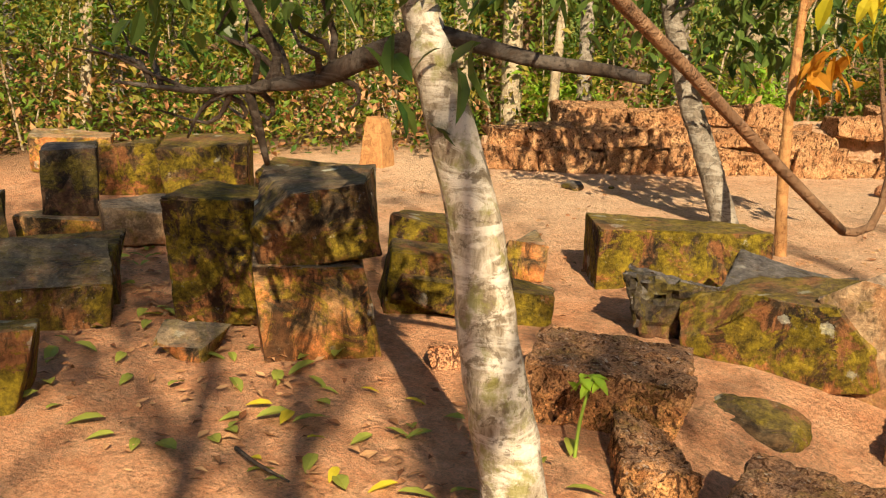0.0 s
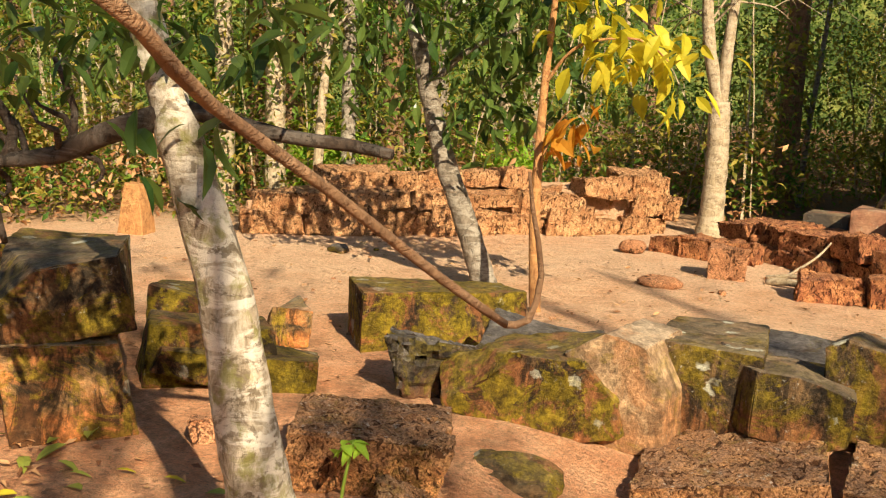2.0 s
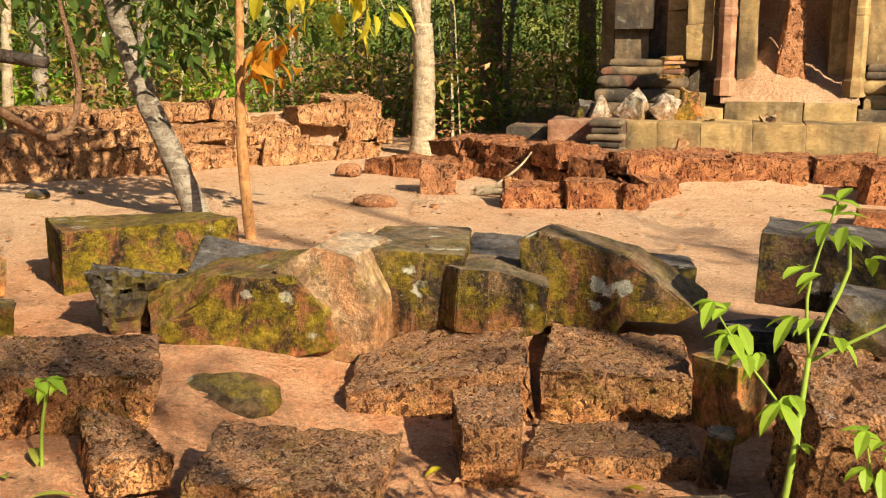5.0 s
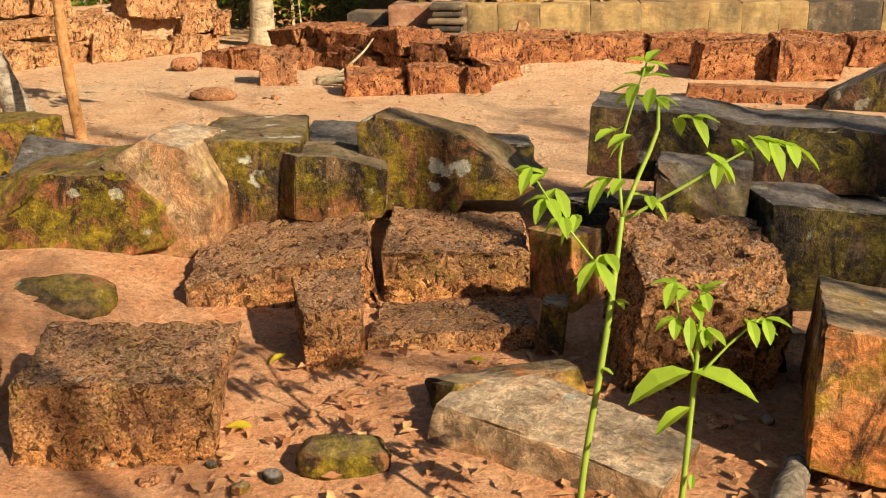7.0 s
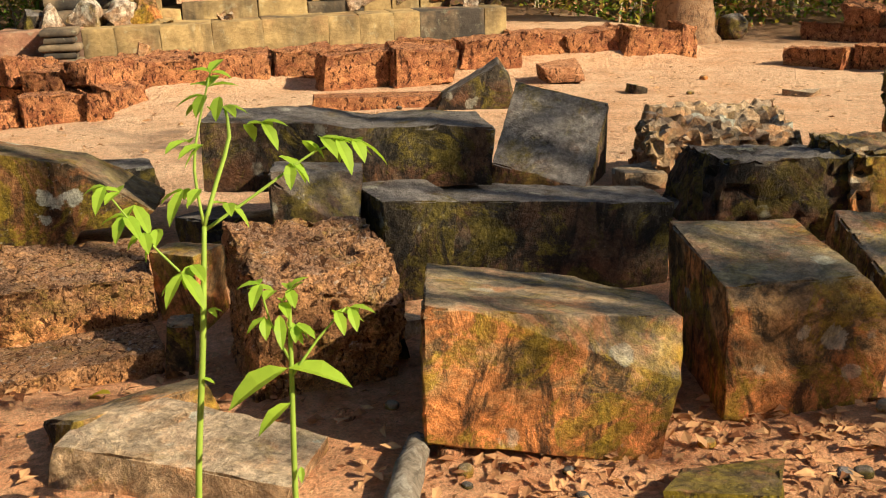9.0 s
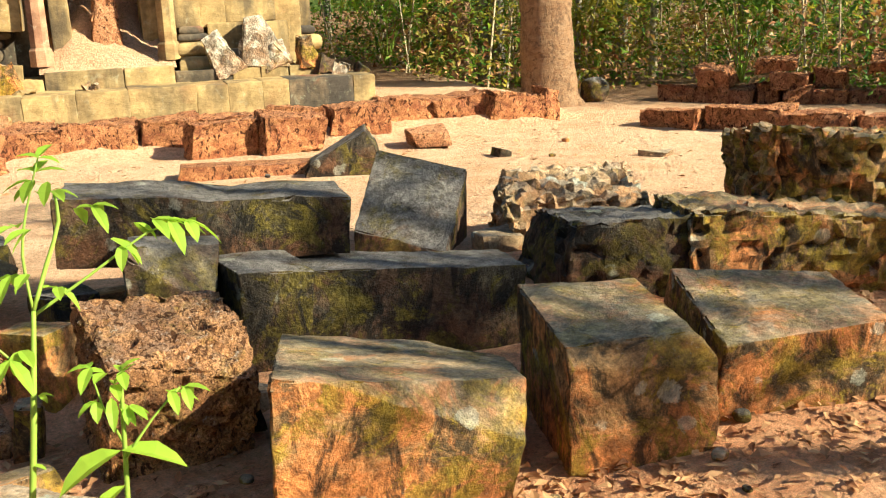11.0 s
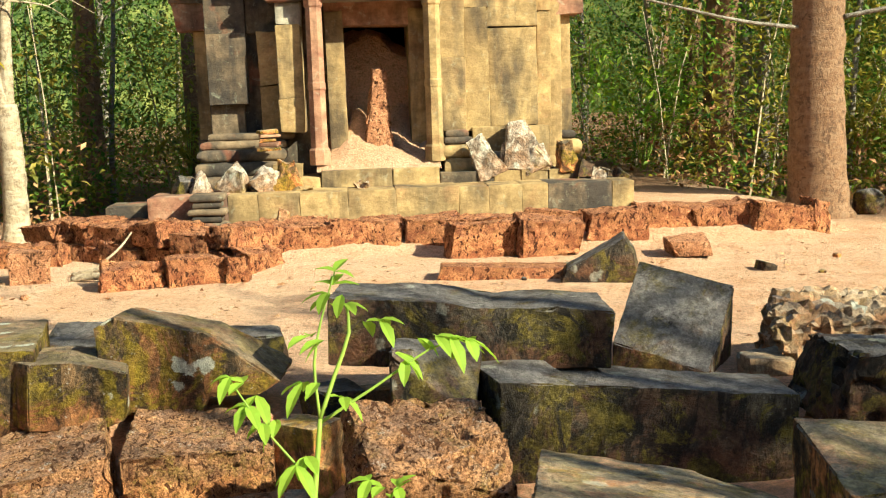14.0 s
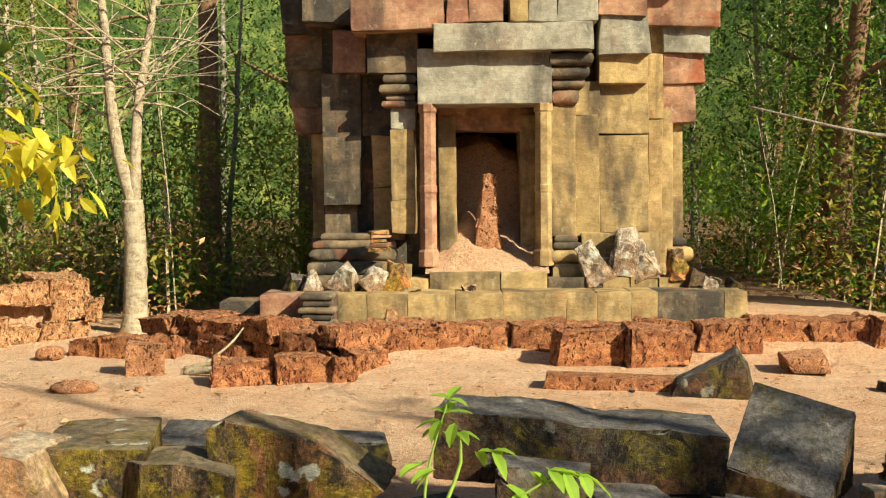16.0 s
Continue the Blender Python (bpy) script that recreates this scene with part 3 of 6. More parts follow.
block("sandstone_block", -0.88, 4.86, 0.06, 0.60, 0.46, 0.32, 8, LICHENED, "mossy sandstone block with a white lichen crust", 16, (-2, 2), n=14, corner=0.03, profile=((-0.46, 0), (0.3, 0.02), (0.5, 0.16), (0.48, 0.86), (0.05, 1.0), (-0.42, 0.94), (-0.5, 0.4)), cuts=((-0.80, -0.60, 0.0, 0.25),))
block("sandstone_block", -0.31, 5.08, 0.05, 0.92, 0.44, 0.47, 0, LICHENED, "wedge of sandstone sloping to a point, spotted with pale lichen", 17, (0, 0), n=14, corner=0.02, profile=((-0.42, 0), (0.06, 0), (0.13, 0.18), (0.38, 0.17), (0.5, 0.30), (0.11, 0.80), (-0.36, 1.0), (-0.47, 0.90)), slide=(0.03, -0.02))
block("sandstone_slab", -0.59, 5.86, -0.04, 1.36, 0.40, 0.29, 0, DARK, "long brown sandstone slab lying on the court", 18, n=10)
block("laterite_block", -0.97, 4.46, -0.22, 0.86, 0.66, 0.27, 12, LATERITE, "low worn laterite block sunk in red earth", 19, (2, -7), n=9, corner=0.05, pit=0.025, cell=0.03)
block("laterite_block", -0.21, 4.57, -0.22, 0.65, 0.58, 0.29, 4, LATERITE, "pitted laterite block with dark crusted top", 20, (3, 1), n=11, corner=0.025, pit=0.025, cell=0.026)
block("laterite_block", -0.17, 3.99, -0.34, 0.63, 0.47, 0.20, 5, LATERITE, "laterite block forming a mossy ledge below another", 21, (-5, 1), n=11, corner=0.03, pit=0.022, cell=0.028)
block("laterite_stone", -0.62, 3.70, -0.26, 0.24, 0.34, 0.33, 12, LATERITE, "small upright laterite stone with grey crust", 22, (1, -1), n=7, corner=0.04, pit=0.02, cell=0.025)
block("laterite_block", -1.13, 2.98, -0.27, 0.62, 0.45, 0.37, 14, LATERITE, "squat laterite block with a lichened grey top", 23, (4, 3), n=6, corner=0.05, pit=0.025, cell=0.03)
block("flat_stone", -1.8, 3.84, -0.15, 0.46, 0.34, 0.15, 12, MOSSY, "flat mossy stone leaning on red earth", 24, (10, 6), n=3, corner=0.05)
block("laterite_block", -2.22, 3.36, -0.02, 0.64, 0.50, 0.26, 30, LATERITE, "long laterite block with dark crusted top", 25, n=6, corner=0.06, pit=0.03, cell=0.035)
block("laterite_stone", -1.81, 3.01, -0.08, 0.25, 0.34, 0.19, 40, LATERITE, "mossy laterite stone half sunk in soil", 26, n=5, corner=0.06, pit=0.025, cell=0.03)
block("sandstone_slab", 0.33, 2.99, -0.26, 0.76, 0.38, 0.15, -30, PALE, "tilted brown sandstone slab with ribbed edge", 27, (4, 3), n=14, corner=0.05, cell=0.03, cuts=((-0.8, 0.6, 0.0, 0.34),))
block("yellow_stone", 0.11, 3.36, -0.22, 0.59, 0.20, 0.12, 28, OCHRE, "low yellowish stone in the leaf litter", 28, n=4, corner=0.05, category="stone")
block("upright_stone", 0.24, 3.82, -0.28, 0.10, 0.14, 0.29, 5, OCHRE, "thin upright ochre stone between laterite blocks", 29, (0, 6), n=4, corner=0.02, category="stone")
block("round_stone", -0.36, 2.82, -0.22, 0.30, 0.17, 0.12, 10, MOSSY, "small rounded mossy stone in the sand", 30, n=3, corner=0.03, category="stone")
block("laterite_block", 0.75, 3.72, -0.28, 0.57, 0.50, 0.60, 8, LATERITE, "deeply pitted laterite block with dark top", 31, (9, 2), n=9, corner=0.03, pit=0.04, cell=0.024, cuts=((0.3, -0.6, 0.74, 0.33),))
block("sandstone_block", 1.48, 3.20, -0.26, 0.80, 0.92, 0.45, -13, OCHRE, "large ochre sandstone block with a flat grey top", 32, (-7, 8), n=16, corner=0.035, cell=0.035, cuts=((0.72, 0.69, 0.0, 0.42), (0.2, -0.75, 0.63, 0.46)))
block("sandstone_block", 2.35, 3.15, -0.24, 0.54, 0.71, 0.51, -9, OCHRE, "mossy ochre sandstone block with chipped top", 33, (0, 1), n=16, corner=0.03, cell=0.035, profile=((-0.44, 0), (0.40, 0), (0.5, 0.25), (0.5, 0.84), (0.40, 1.0), (-0.5, 1.0)), cuts=((0.0, -0.80, 0.60, 0.40),))
block("sandstone_block", 3.03, 3.11, -0.22, 0.68, 0.60, 0.48, -13, OCHRE, "mossy ochre sandstone block lying in a row", 34, (6, 2), n=15, corner=0.04, cell=0.035)
block("sandstone_block", 1.88, 4.40, -0.24, 1.13, 0.48, 0.48, -10, DARK, "long dark sandstone block streaked with grey lichen", 35, (-5, 3), n=18, corner=0.025, cell=0.04, cuts=((-0.5, -0.86, 0.0, 0.43),))
block("sandstone_block", 1.27, 4.42, -0.20, 0.36, 0.36, 0.50, 6, DARK, "dark narrow sandstone block among larger ones", 36, (3, -2), n=12, corner=0.04)
block("sandstone_block", 0.84, 4.44, -0.20, 0.36, 0.34, 0.60, -10, DARK, "small dark sandstone block under a slab", 37, (3, 4), n=12, corner=0.04, cuts=((0.35, -0.6, 0.72, 0.24),))
block("sandstone_block", 1.18, 4.96, -0.06, 0.70, 0.50, 0.33, 0, DARK, "dark sandstone block carrying a long slab", 38, n=10)
block("sandstone_slab", 1.08, 4.84, 0.26, 1.34, 0.50, 0.32, -6, DARK, "long black weathered sandstone slab with worn back", 39, (2, 3), n=16, corner=0.02, rough=0.014, cell=0.04, profile=((-0.5, 0), (0.1, 0.10), (0.5, 0.14), (0.5, 0.94), (0.30, 0.98), (0.08, 0.90), (-0.12, 1.0), (-0.5, 1.0)))
block("sandstone_block", 2.33, 5.50, -0.06, 0.55, 0.58, 0.60, -32, DARK, "dark grey sandstone block with a sloping broken face", 40, (0, 0), n=18, corner=0.02, cell=0.045, cuts=((0.16, -0.55, 0.82, 0.03),))
block("eroded_rock", 3.22, 5.32, -0.04, 0.82, 0.52, 0.38, -4, PALE, "pale eroded rock full of hollows", 41, n=4, corner=0.10, rough=0.03, pit=0.09, cell=0.035, category="rock")
block("mossy_rock", 3.12, 4.52, -0.08, 0.77, 0.72, 0.41, -6, DARK, "long dark mossy rock with crumbling edges", 42, (0, 3), n=5, corner=0.08, rough=0.02, pit=0.035, cell=0.04, category="rock")
block("mossy_rock", 3.92, 4.21, -0.12, 1.14, 0.66, 0.43, -10, OCHRE, "low mossy rock crusted with dry leaves", 43, (0, 2), n=4, corner=0.10, rough=0.03, pit=0.05, cell=0.04, category="rock")
block("eroded_rock", 4.69, 4.66, -0.07, 1.05, 0.80, 0.71, -20, OCHRE, "tall eroded rock with deep hollows", 44, n=4, corner=0.12, rough=0.035, pit=0.10, cell=0.04, category="rock")
block("flat_stone", 1.83, 2.37, -0.22, 0.33, 0.24, 0.10, -20, MOSSY, "flat stone with yellow moss in the leaf litter", 45, (3, -4), n=7, corner=0.05)

# the stack beside the leaning tree
block("sandstone_block", -3.75, 3.05, -0.06, 0.54, 0.62, 0.50, 56, OCHRE, "squared sandstone block stained with red earth", 51, (0, -3), n=12, corner=0.04)
block("sandstone_block", -3.81, 3.15, 0.43, 0.54, 0.76, 0.36, 48, LICHENED, "sandstone block with white lichen spots, stacked on another", 52, (-1, -5), n=14, corner=0.04, cuts=((-0.6, -0.2, 0.77, 0.27),))
block("sandstone_block", -4.45, 3.02, -0.02, 0.44, 0.5, 0.69, 38, MOSSY, "tall mossy sandstone block standing on soil", 53, n=8, corner=0.05)
block("sandstone_block", -4.47, 3.24, -0.04, 0.10, 0.22, 0.72, 38, MOSSY, "leaning mossy sandstone block between others", 54, (0, -10), n=8, corner=0.05)
block("sandstone_block", -5.06, 4.12, -0.04, 0.65, 0.60, 0.66, 44, MOSSY, "long mossy sandstone block behind the stack", 55, n=9)
block("mossy_slab", -3.61, 4.06, -0.02, 0.90, 0.50, 0.21, 40, MOSSY, "thick mossy slab sloping to the ground", 56, (0, 9), n=7, corner=0.06)
block("mossy_slab", -3.77, 4.00, -0.04, 0.67, 0.45, 0.36, 44, MOSSY, "mossy slab lying behind another slab", 57, (0, 4), n=7, corner=0.06)
block("mossy_slab", -4.35, 4.43, -0.04, 0.53, 0.50, 0.44, 40, MOSSY, "mossy sandstone slab with a sloping end", 58, (0, 10), n=6, corner=0.06)
block("sandstone_slab", -3.98, 4.91, -0.04, 0.21, 0.30, 0.25, 50, OCHRE, "small flat sandstone slab on the sand", 59, n=8)
block("sandstone_block", -3.27, 5.56, -0.05, 1.06, 0.6, 0.41, 43, MOSSY, "large mossy sandstone block standing on the court", 60, (-2, 1), n=20, corner=0.03)
block("sandstone_block", -5.10, 2.23, -0.02, 0.81, 0.60, 0.31, 62, LICHENED, "large brown sandstone block with mossy top", 61, (6, 0), n=9, corner=0.06)
block("sandstone_block", -5.43, 2.53, -0.04, 0.78, 0.62, 0.32, 60, MOSSY, "dark mossy sandstone block behind another", 62, (0, -6), n=7, corner=0.06)
block("mossy_boulder", -3.98, 1.64, -0.02, 0.20, 0.30, 0.31, 50, MOSSY, "rounded mossy boulder at the soil's edge", 63, n=4, corner=0.06, category="rock")
block("sandstone_slab", -6.35, 3.59, -0.02, 0.46, 0.46, 0.30, 58, PALE, "sandstone slab with a pale flat top", 64, n=10)
block("laterite_stone", -6.95, 3.33, -0.04, 0.54, 0.46, 0.18, 62, OCHRE, "low stone serving as a pillar's footing", 65, n=8)
block("stone_pillar", -7.01, 3.44, 0.11, 0.37, 0.36, 0.50, 62, DARK, "short squared stone pillar stump", 66, n=14, corner=0.02, category="pillar stump")
block("sandstone_block", -8.32, 4.66, -0.02, 0.57, 0.60, 0.43, 60, MOSSY, "mossy sandstone block among trees", 67, n=7, corner=0.06)
block("sandstone_block", -7.57, 5.00, -0.02, 0.72, 0.76, 0.54, 52, MOSSY, "cubic sandstone block covered in green moss", 68, n=6, corner=0.07)
block("sandstone_block", -9.98, 4.94, -0.04, 0.81, 0.60, 0.40, 62, OCHRE, "long sunlit sandstone block among the trees", 69, n=8)
block("sandstone_block", -6.62, 2.74, -0.04, 0.15, 0.20, 0.40, 60, DARK, "dark sandstone block beside the path", 70, n=8)
block("yellow_stone", -4.00, 2.50, -0.02, 0.26, 0.20, 0.12, 40, OCHRE, "small yellowish stone on the soil", 71, (8, 5), n=4, corner=0.05, category="stone")

# loose stones on the court
block("red_stone", -2.36, 9.23, -0.02, 0.33, 0.30, 0.30, 10, EARTH, "small squared red stone standing on sand", 81, n=8, corner=0.04, category="stone", group="loose stones")
block("laterite_block", 3.64, 9.16, -0.02, 0.33, 0.36, 0.19, -8, EARTH, "small laterite block lying on the court", 82, n=10, group="loose stones")
block("sandstone_slab", 2.56, 8.16, -0.04, 0.66, 0.34, 0.42, -14, DARK, "brown triangular slab leaning at the wall's foot", 83, (0, 0), n=12, corner=0.03, profile=((-0.5, 0), (0.5, 0), (0.42, 0.7), (0.30, 1.0), (-0.42, 0.35)), group="loose stones")
block("sandstone_slab", 1.78, 8.46, -0.04, 1.11, 0.34, 0.16, -4, RED_LATERITE, "low laterite kerb stone half buried in sand", 84, n=8, corner=0.04, group="loose stones")
block("round_stone", 6.67, 11.62, -0.03, 0.33, 0.35, 0.31, 0, DARK, "rounded grey stone beside a tree", 85, n=3, category="stone", group="loose stones")
block("pebble", -5.90, 8.03, -0.02, 0.22, 0.16, 0.09, 0, DARK, "small dark stone on the sand", 86, n=3, category="stone", group="loose stones")
block("sandy_mound", -2.72, 8.39, -0.02, 0.40, 0.30, 0.12, 0, EARTH, "low mound of red earth on the court", 87, n=2.2, corner=0.03, category="mound", group="loose stones")
block("sandy_mound", -3.62, 10.16, -0.02, 0.28, 0.20, 0.16, 0, EARTH, "small heap of red earth", 88, n=2.4, corner=0.03, category="mound", group="loose stones")


# ---- ruined court walls ----
def stone_run(name, a, b, courses, material, label, seed, length=(0.45, 0.85), depth=0.45, ragged=0.3, base=-0.05, miss=0.0, extra=None):
    """A dry wall of worn blocks from a to b: an Empty with one part a block. courses: heights from the ground up."""
    rnd = random.Random(seed)
    a, b = Vector((*a, 0)), Vector((*b, 0))
    run = (b - a).length
    yaw = math.degrees(math.atan2(b.y - a.y, b.x - a.x))
    root = tagged(new(name), label, "wall", kind="structure")
    root.matrix_world = pose(a.x, a.y, 0, 0, 0, yaw)
    z = base
    for c, h in enumerate(courses):
        x = rnd.uniform(0, 0.2) * c
        while x < run:
            l = min(rnd.uniform(*length), max(0.2, run - x))
            if rnd.random() > miss * c:
                hh = h * rnd.uniform(1 - ragged * 0.5, 1 + ragged * 0.3) + 0.03
                me = rock_mesh("laterite_block", l, depth * rnd.uniform(0.8, 1.1), hh, material, rnd.randint(0, 9999), n=rnd.uniform(3.3, 5), corner=0.05, rough=0.034, pit=0.03, cell=0.055)
                part("laterite_block", me, root, pose(x + l / 2, rnd.uniform(-0.06, 0.06) + 0.03 * c, z, rnd.uniform(-3, 3), rnd.uniform(-2.5, 2.5), rnd.uniform(-6, 6)))
            x += l + rnd.uniform(-0.02, 0.02)
        z += h
    if len(courses) > 1 and miss < 0.3:
        part("earth_core", rock_mesh("earth_core", run * 0.96, depth * 0.45, sum(courses) * 0.80, LOOSE_SAND, seed + 60, n=4, corner=0.05, rough=0.04, cell=0.08), root, pose(run / 2, 0.10, base), "red earth packed between the blocks")
    return root


stone_run("wall_west", (-7.45, 8.35), (-4.75, 11.20), (0.30, 0.20), TAN_LATERITE, "tumbled wall of red laterite blocks round the court", 3, (0.45, 0.85), 0.5, 0.25, miss=0.2)
stone_run("wall_west_end", (-5.35, 10.75), (-3.98, 11.95), (0.24, 0.22, 0.20), TAN_LATERITE, "taller broken end of a laterite wall", 12, (0.4, 0.8), 0.55, 0.2, miss=0.06)
stone_run("wall_west_back", (-7.1, 9.25), (-4.1, 12.35), (0.30, 0.23, 0.20), TAN_LATERITE, "heaped back course of a ruined laterite wall", 4, (0.4, 0.8), 0.55, 0.35, miss=0.15)
stone_run("terrace_wall", (-0.45, 10.20), (5.35, 10.20), (0.32,), RED_LATERITE, "low laterite retaining wall before the tower", 5, (0.55, 0.85), 0.42, 0.08, base=0.0)
stone_run("terrace_wall_broken", (-2.85, 11.10), (-0.45, 9.45), (0.22, 0.20), RED_LATERITE, "broken corner of the laterite retaining wall", 6, (0.4, 0.7), 0.55, 0.35, miss=0.2)
stone_run("low_kerb", (-3.5, 10.45), (-2.3, 10.15), (0.24,), RED_LATERITE, "low laterite kerb on the court", 7, (0.4, 0.6), 0.3, 0.1)
stone_run("fallen_course", (-1.65, 8.72), (-0.60, 9.0), (0.22,), RED_LATERITE, "fallen laterite blocks in a row", 8, (0.4, 0.55), 0.36, 0.15)
stone_run("fallen_pair", (1.42, 9.62), (2.72, 9.66), (0.34,), RED_LATERITE, "upright laterite blocks against the terrace", 9, (0.62, 0.7), 0.34, 0.12, base=-0.02)
stone_run("wall_east", (6.1, 9.3), (8.2, 6.6), (0.22,), RED_LATERITE, "low laterite wall on the far side of the court", 10, (0.5, 0.8), 0.4, 0.2)
stone_run("ruin_heap", (7.4, 11.2), (9.6, 9.0), (0.22, 0.18, 0.14), RED_LATERITE, "heap of fallen laterite blocks by the forest", 11, (0.3, 0.55), 0.5, 0.45, miss=0.35)

# ---- the tower ----
def dressed(name, x0, x1, y0, y1, z0, z1, material, parent, seed=0, worn=0.012, n=22, cell=0.09, label=""):
    """A dressed stone of the tower between the given planes, as a part."""
    me = rock_mesh(name, x1 - x0, y1 - y0, z1 - z0, material, seed, n=n, corner=worn, rough=worn * 0.6, cell=cell)
    return part(name, me, parent, pose((x0 + x1) / 2, (y0 + y1) / 2, z0), label)


def moulding(name, x0, x1, y0, y1, z0, z1, material, parent, seed=0, worn=0.006, bulge=0.5):
    """A course of the tower with a half-round front and sides, as a part."""
    rnd = random.Random(seed)
    off = Vector((rnd.uniform(-9, 9), rnd.uniform(-9, 9), 0))
    h, steps, verts, faces = z1 - z0, 6, [], []
    cols = max(4, round((x1 - x0) / 0.06))
    for i in range(steps + 1):
        a = math.pi * i / steps
        inset = h * bulge * (1 - math.sin(a) ** 0.7)
        z = z0 + h * (1 - math.cos(a)) / 2
        row = [(x0 + inset, y1)] + [(x0 + inset + (x1 - x0 - 2 * inset) * c / cols, y0 + inset) for c in range(cols + 1)] + [(x1 - inset, y1)]
        for x, y in row:
            g = noise.fractal(Vector((x, y, z)) * 7 + off, 1.0, 2.0, 3) * worn * 1.6
            verts.append((x + g, y + g, z + g * 0.5))
    k = cols + 3
    for i in range(steps):
        faces += [(i * k + c, i * k + c + 1, i * k + k + c + 1, i * k + k + c) for c in range(k - 1)]
    faces += [tuple(range(k))[::-1], tuple(steps * k + c for c in range(k))]
    me = mesh_of(name, verts, faces, material, True)
    me.set_sharp_from_angle(angle=radians(50))
    return part(name, me, parent)


tower = tagged(new("temple_tower"), "weathered sandstone shrine tower with a dark doorway, on two steps", "temple tower")
tower.matrix_world = pose(0, 0, 0)
_r = random.Random(77)
dressed("step_stone", -1.54, -0.74, 10.42, 11.04, 0.26, 0.61, TEMPLE_RED, tower, 100, 0.006)
dressed("step_stone", -0.74, -0.43, 10.42, 11.04, 0.26, 0.61, TEMPLE, tower, 101, 0.006)
dressed("step_stone", -0.43, -0.01, 10.42, 11.04, 0.26, 0.61, TEMPLE, tower, 102, 0.006)
dressed("step_stone", -0.01, 0.48, 10.42, 11.04, 0.26, 0.61, TEMPLE, tower, 103, 0.006)
dressed("step_stone", 0.48, 0.97, 10.42, 11.04, 0.26, 0.61, TEMPLE, tower, 104, 0.006)
dressed("step_stone", 0.97, 1.62, 10.42, 11.04, 0.26, 0.61, TEMPLE, tower, 105, 0.006)
dressed("step_stone", 1.62, 1.94, 10.42, 11.04, 0.26, 0.61, TEMPLE, tower, 106, 0.006)
dressed("step_stone", 1.94, 2.29, 10.42, 11.04, 0.26, 0.61, TEMPLE, tower, 107, 0.006)
dressed("step_stone", 2.29, 2.56, 10.42, 11.04, 0.26, 0.61, TEMPLE, tower, 108, 0.006)
dressed("step_stone", 2.56, 3.24, 10.42, 11.04, 0.26, 0.61, TEMPLE_DARK, tower, 109, 0.006)
dressed("step_stone", 3.24, 3.47, 10.42, 11.04, 0.26, 0.61, TEMPLE, tower, 110, 0.006)
dressed("step_stone", -2.08, -1.63, 10.90, 11.50, 0.17, 0.49, TEMPLE_DARK, tower, 111, 0.012)
dressed("step_stone", -0.27, 0.19, 10.95, 11.55, 0.50, 0.72, TEMPLE, tower, 112, 0.006)
dressed("step_stone", 0.20, 0.96, 10.95, 11.55, 0.50, 0.79, TEMPLE, tower, 113, 0.006)
dressed("step_stone", 0.97, 1.47, 10.95, 11.55, 0.50, 0.79, TEMPLE, tower, 114, 0.006)
dressed("step_stone", 1.48, 2.06, 10.95, 11.55, 0.50, 0.72, TEMPLE_DARK, tower, 115, 0.006)
dressed("step_stone", 2.07, 2.36, 10.95, 11.55, 0.50, 0.72, TEMPLE, tower, 116, 0.006)
dressed("step_stone", 2.37, 2.66, 10.95, 11.55, 0.50, 0.72, TEMPLE, tower, 117, 0.006)
dressed("step_stone", 2.68, 3.03, 10.95, 11.55, 0.50, 0.72, TEMPLE, tower, 118, 0.006)
dressed("corner_stone", -1.23, -1.03, 12.20, 12.70, 1.12, 2.37, TEMPLE, tower, 119, 0.012)
dressed("corner_stone", -1.24, -1.03, 12.20, 12.70, 0.71, 1.12, TEMPLE_DARK, tower, 120, 0.012)
dressed("corner_bracket", -1.42, -1.06, 12.10, 12.60, 2.36, 2.70, TEMPLE_RED, tower, 121, 0.030)
dressed("corner_stone", -1.48, -0.99, 12.05, 12.65, 2.67, 3.13, TEMPLE_DARK, tower, 122, 0.012)
dressed("corner_stone", -1.49, -0.95, 12.00, 12.60, 3.11, 3.52, TEMPLE_DARK, tower, 123, 0.012)
dressed("cornice_stone", -1.54, -0.88, 11.95, 12.65, 3.50, 3.98, TEMPLE_DARK, tower, 124, 0.030)
dressed("pilaster_stone", -1.02, -0.58, 11.62, 12.12, 2.30, 3.02, TEMPLE_DARK, tower, 125, 0.012)
dressed("pilaster_stone", -1.02, -0.58, 11.62, 12.12, 1.52, 2.30, TEMPLE_DARK, tower, 126, 0.012)
dressed("pilaster_stone", -1.01, -0.64, 11.72, 12.12, 1.11, 1.52, TEMPLE_DARK, tower, 127, 0.012)
dressed("wall_stone", -0.66, -0.20, 11.75, 12.15, 2.31, 3.06, TEMPLE_DARK, tower, 128, 0.012)
dressed("wall_stone", -0.66, -0.21, 11.80, 12.20, 1.13, 2.31, TEMPLE_DARK, tower, 129, 0.012)
dressed("pilaster_stone", -0.45, -0.23, 11.55, 11.95, 1.72, 2.31, TEMPLE, tower, 130, 0.012)
dressed("pilaster_stone", -0.44, -0.23, 11.58, 11.98, 1.11, 1.72, TEMPLE, tower, 131, 0.012)
dressed("pilaster_stone", -0.23, 0.04, 11.32, 11.82, 2.36, 2.60, TEMPLE_GREY, tower, 132, 0.012)
dressed("pilaster_stone", -0.23, 0.04, 11.32, 11.82, 1.56, 2.36, TEMPLE, tower, 133, 0.012)
dressed("pilaster_stone", -0.23, 0.04, 11.32, 11.82, 1.20, 1.56, TEMPLE, tower, 134, 0.012)
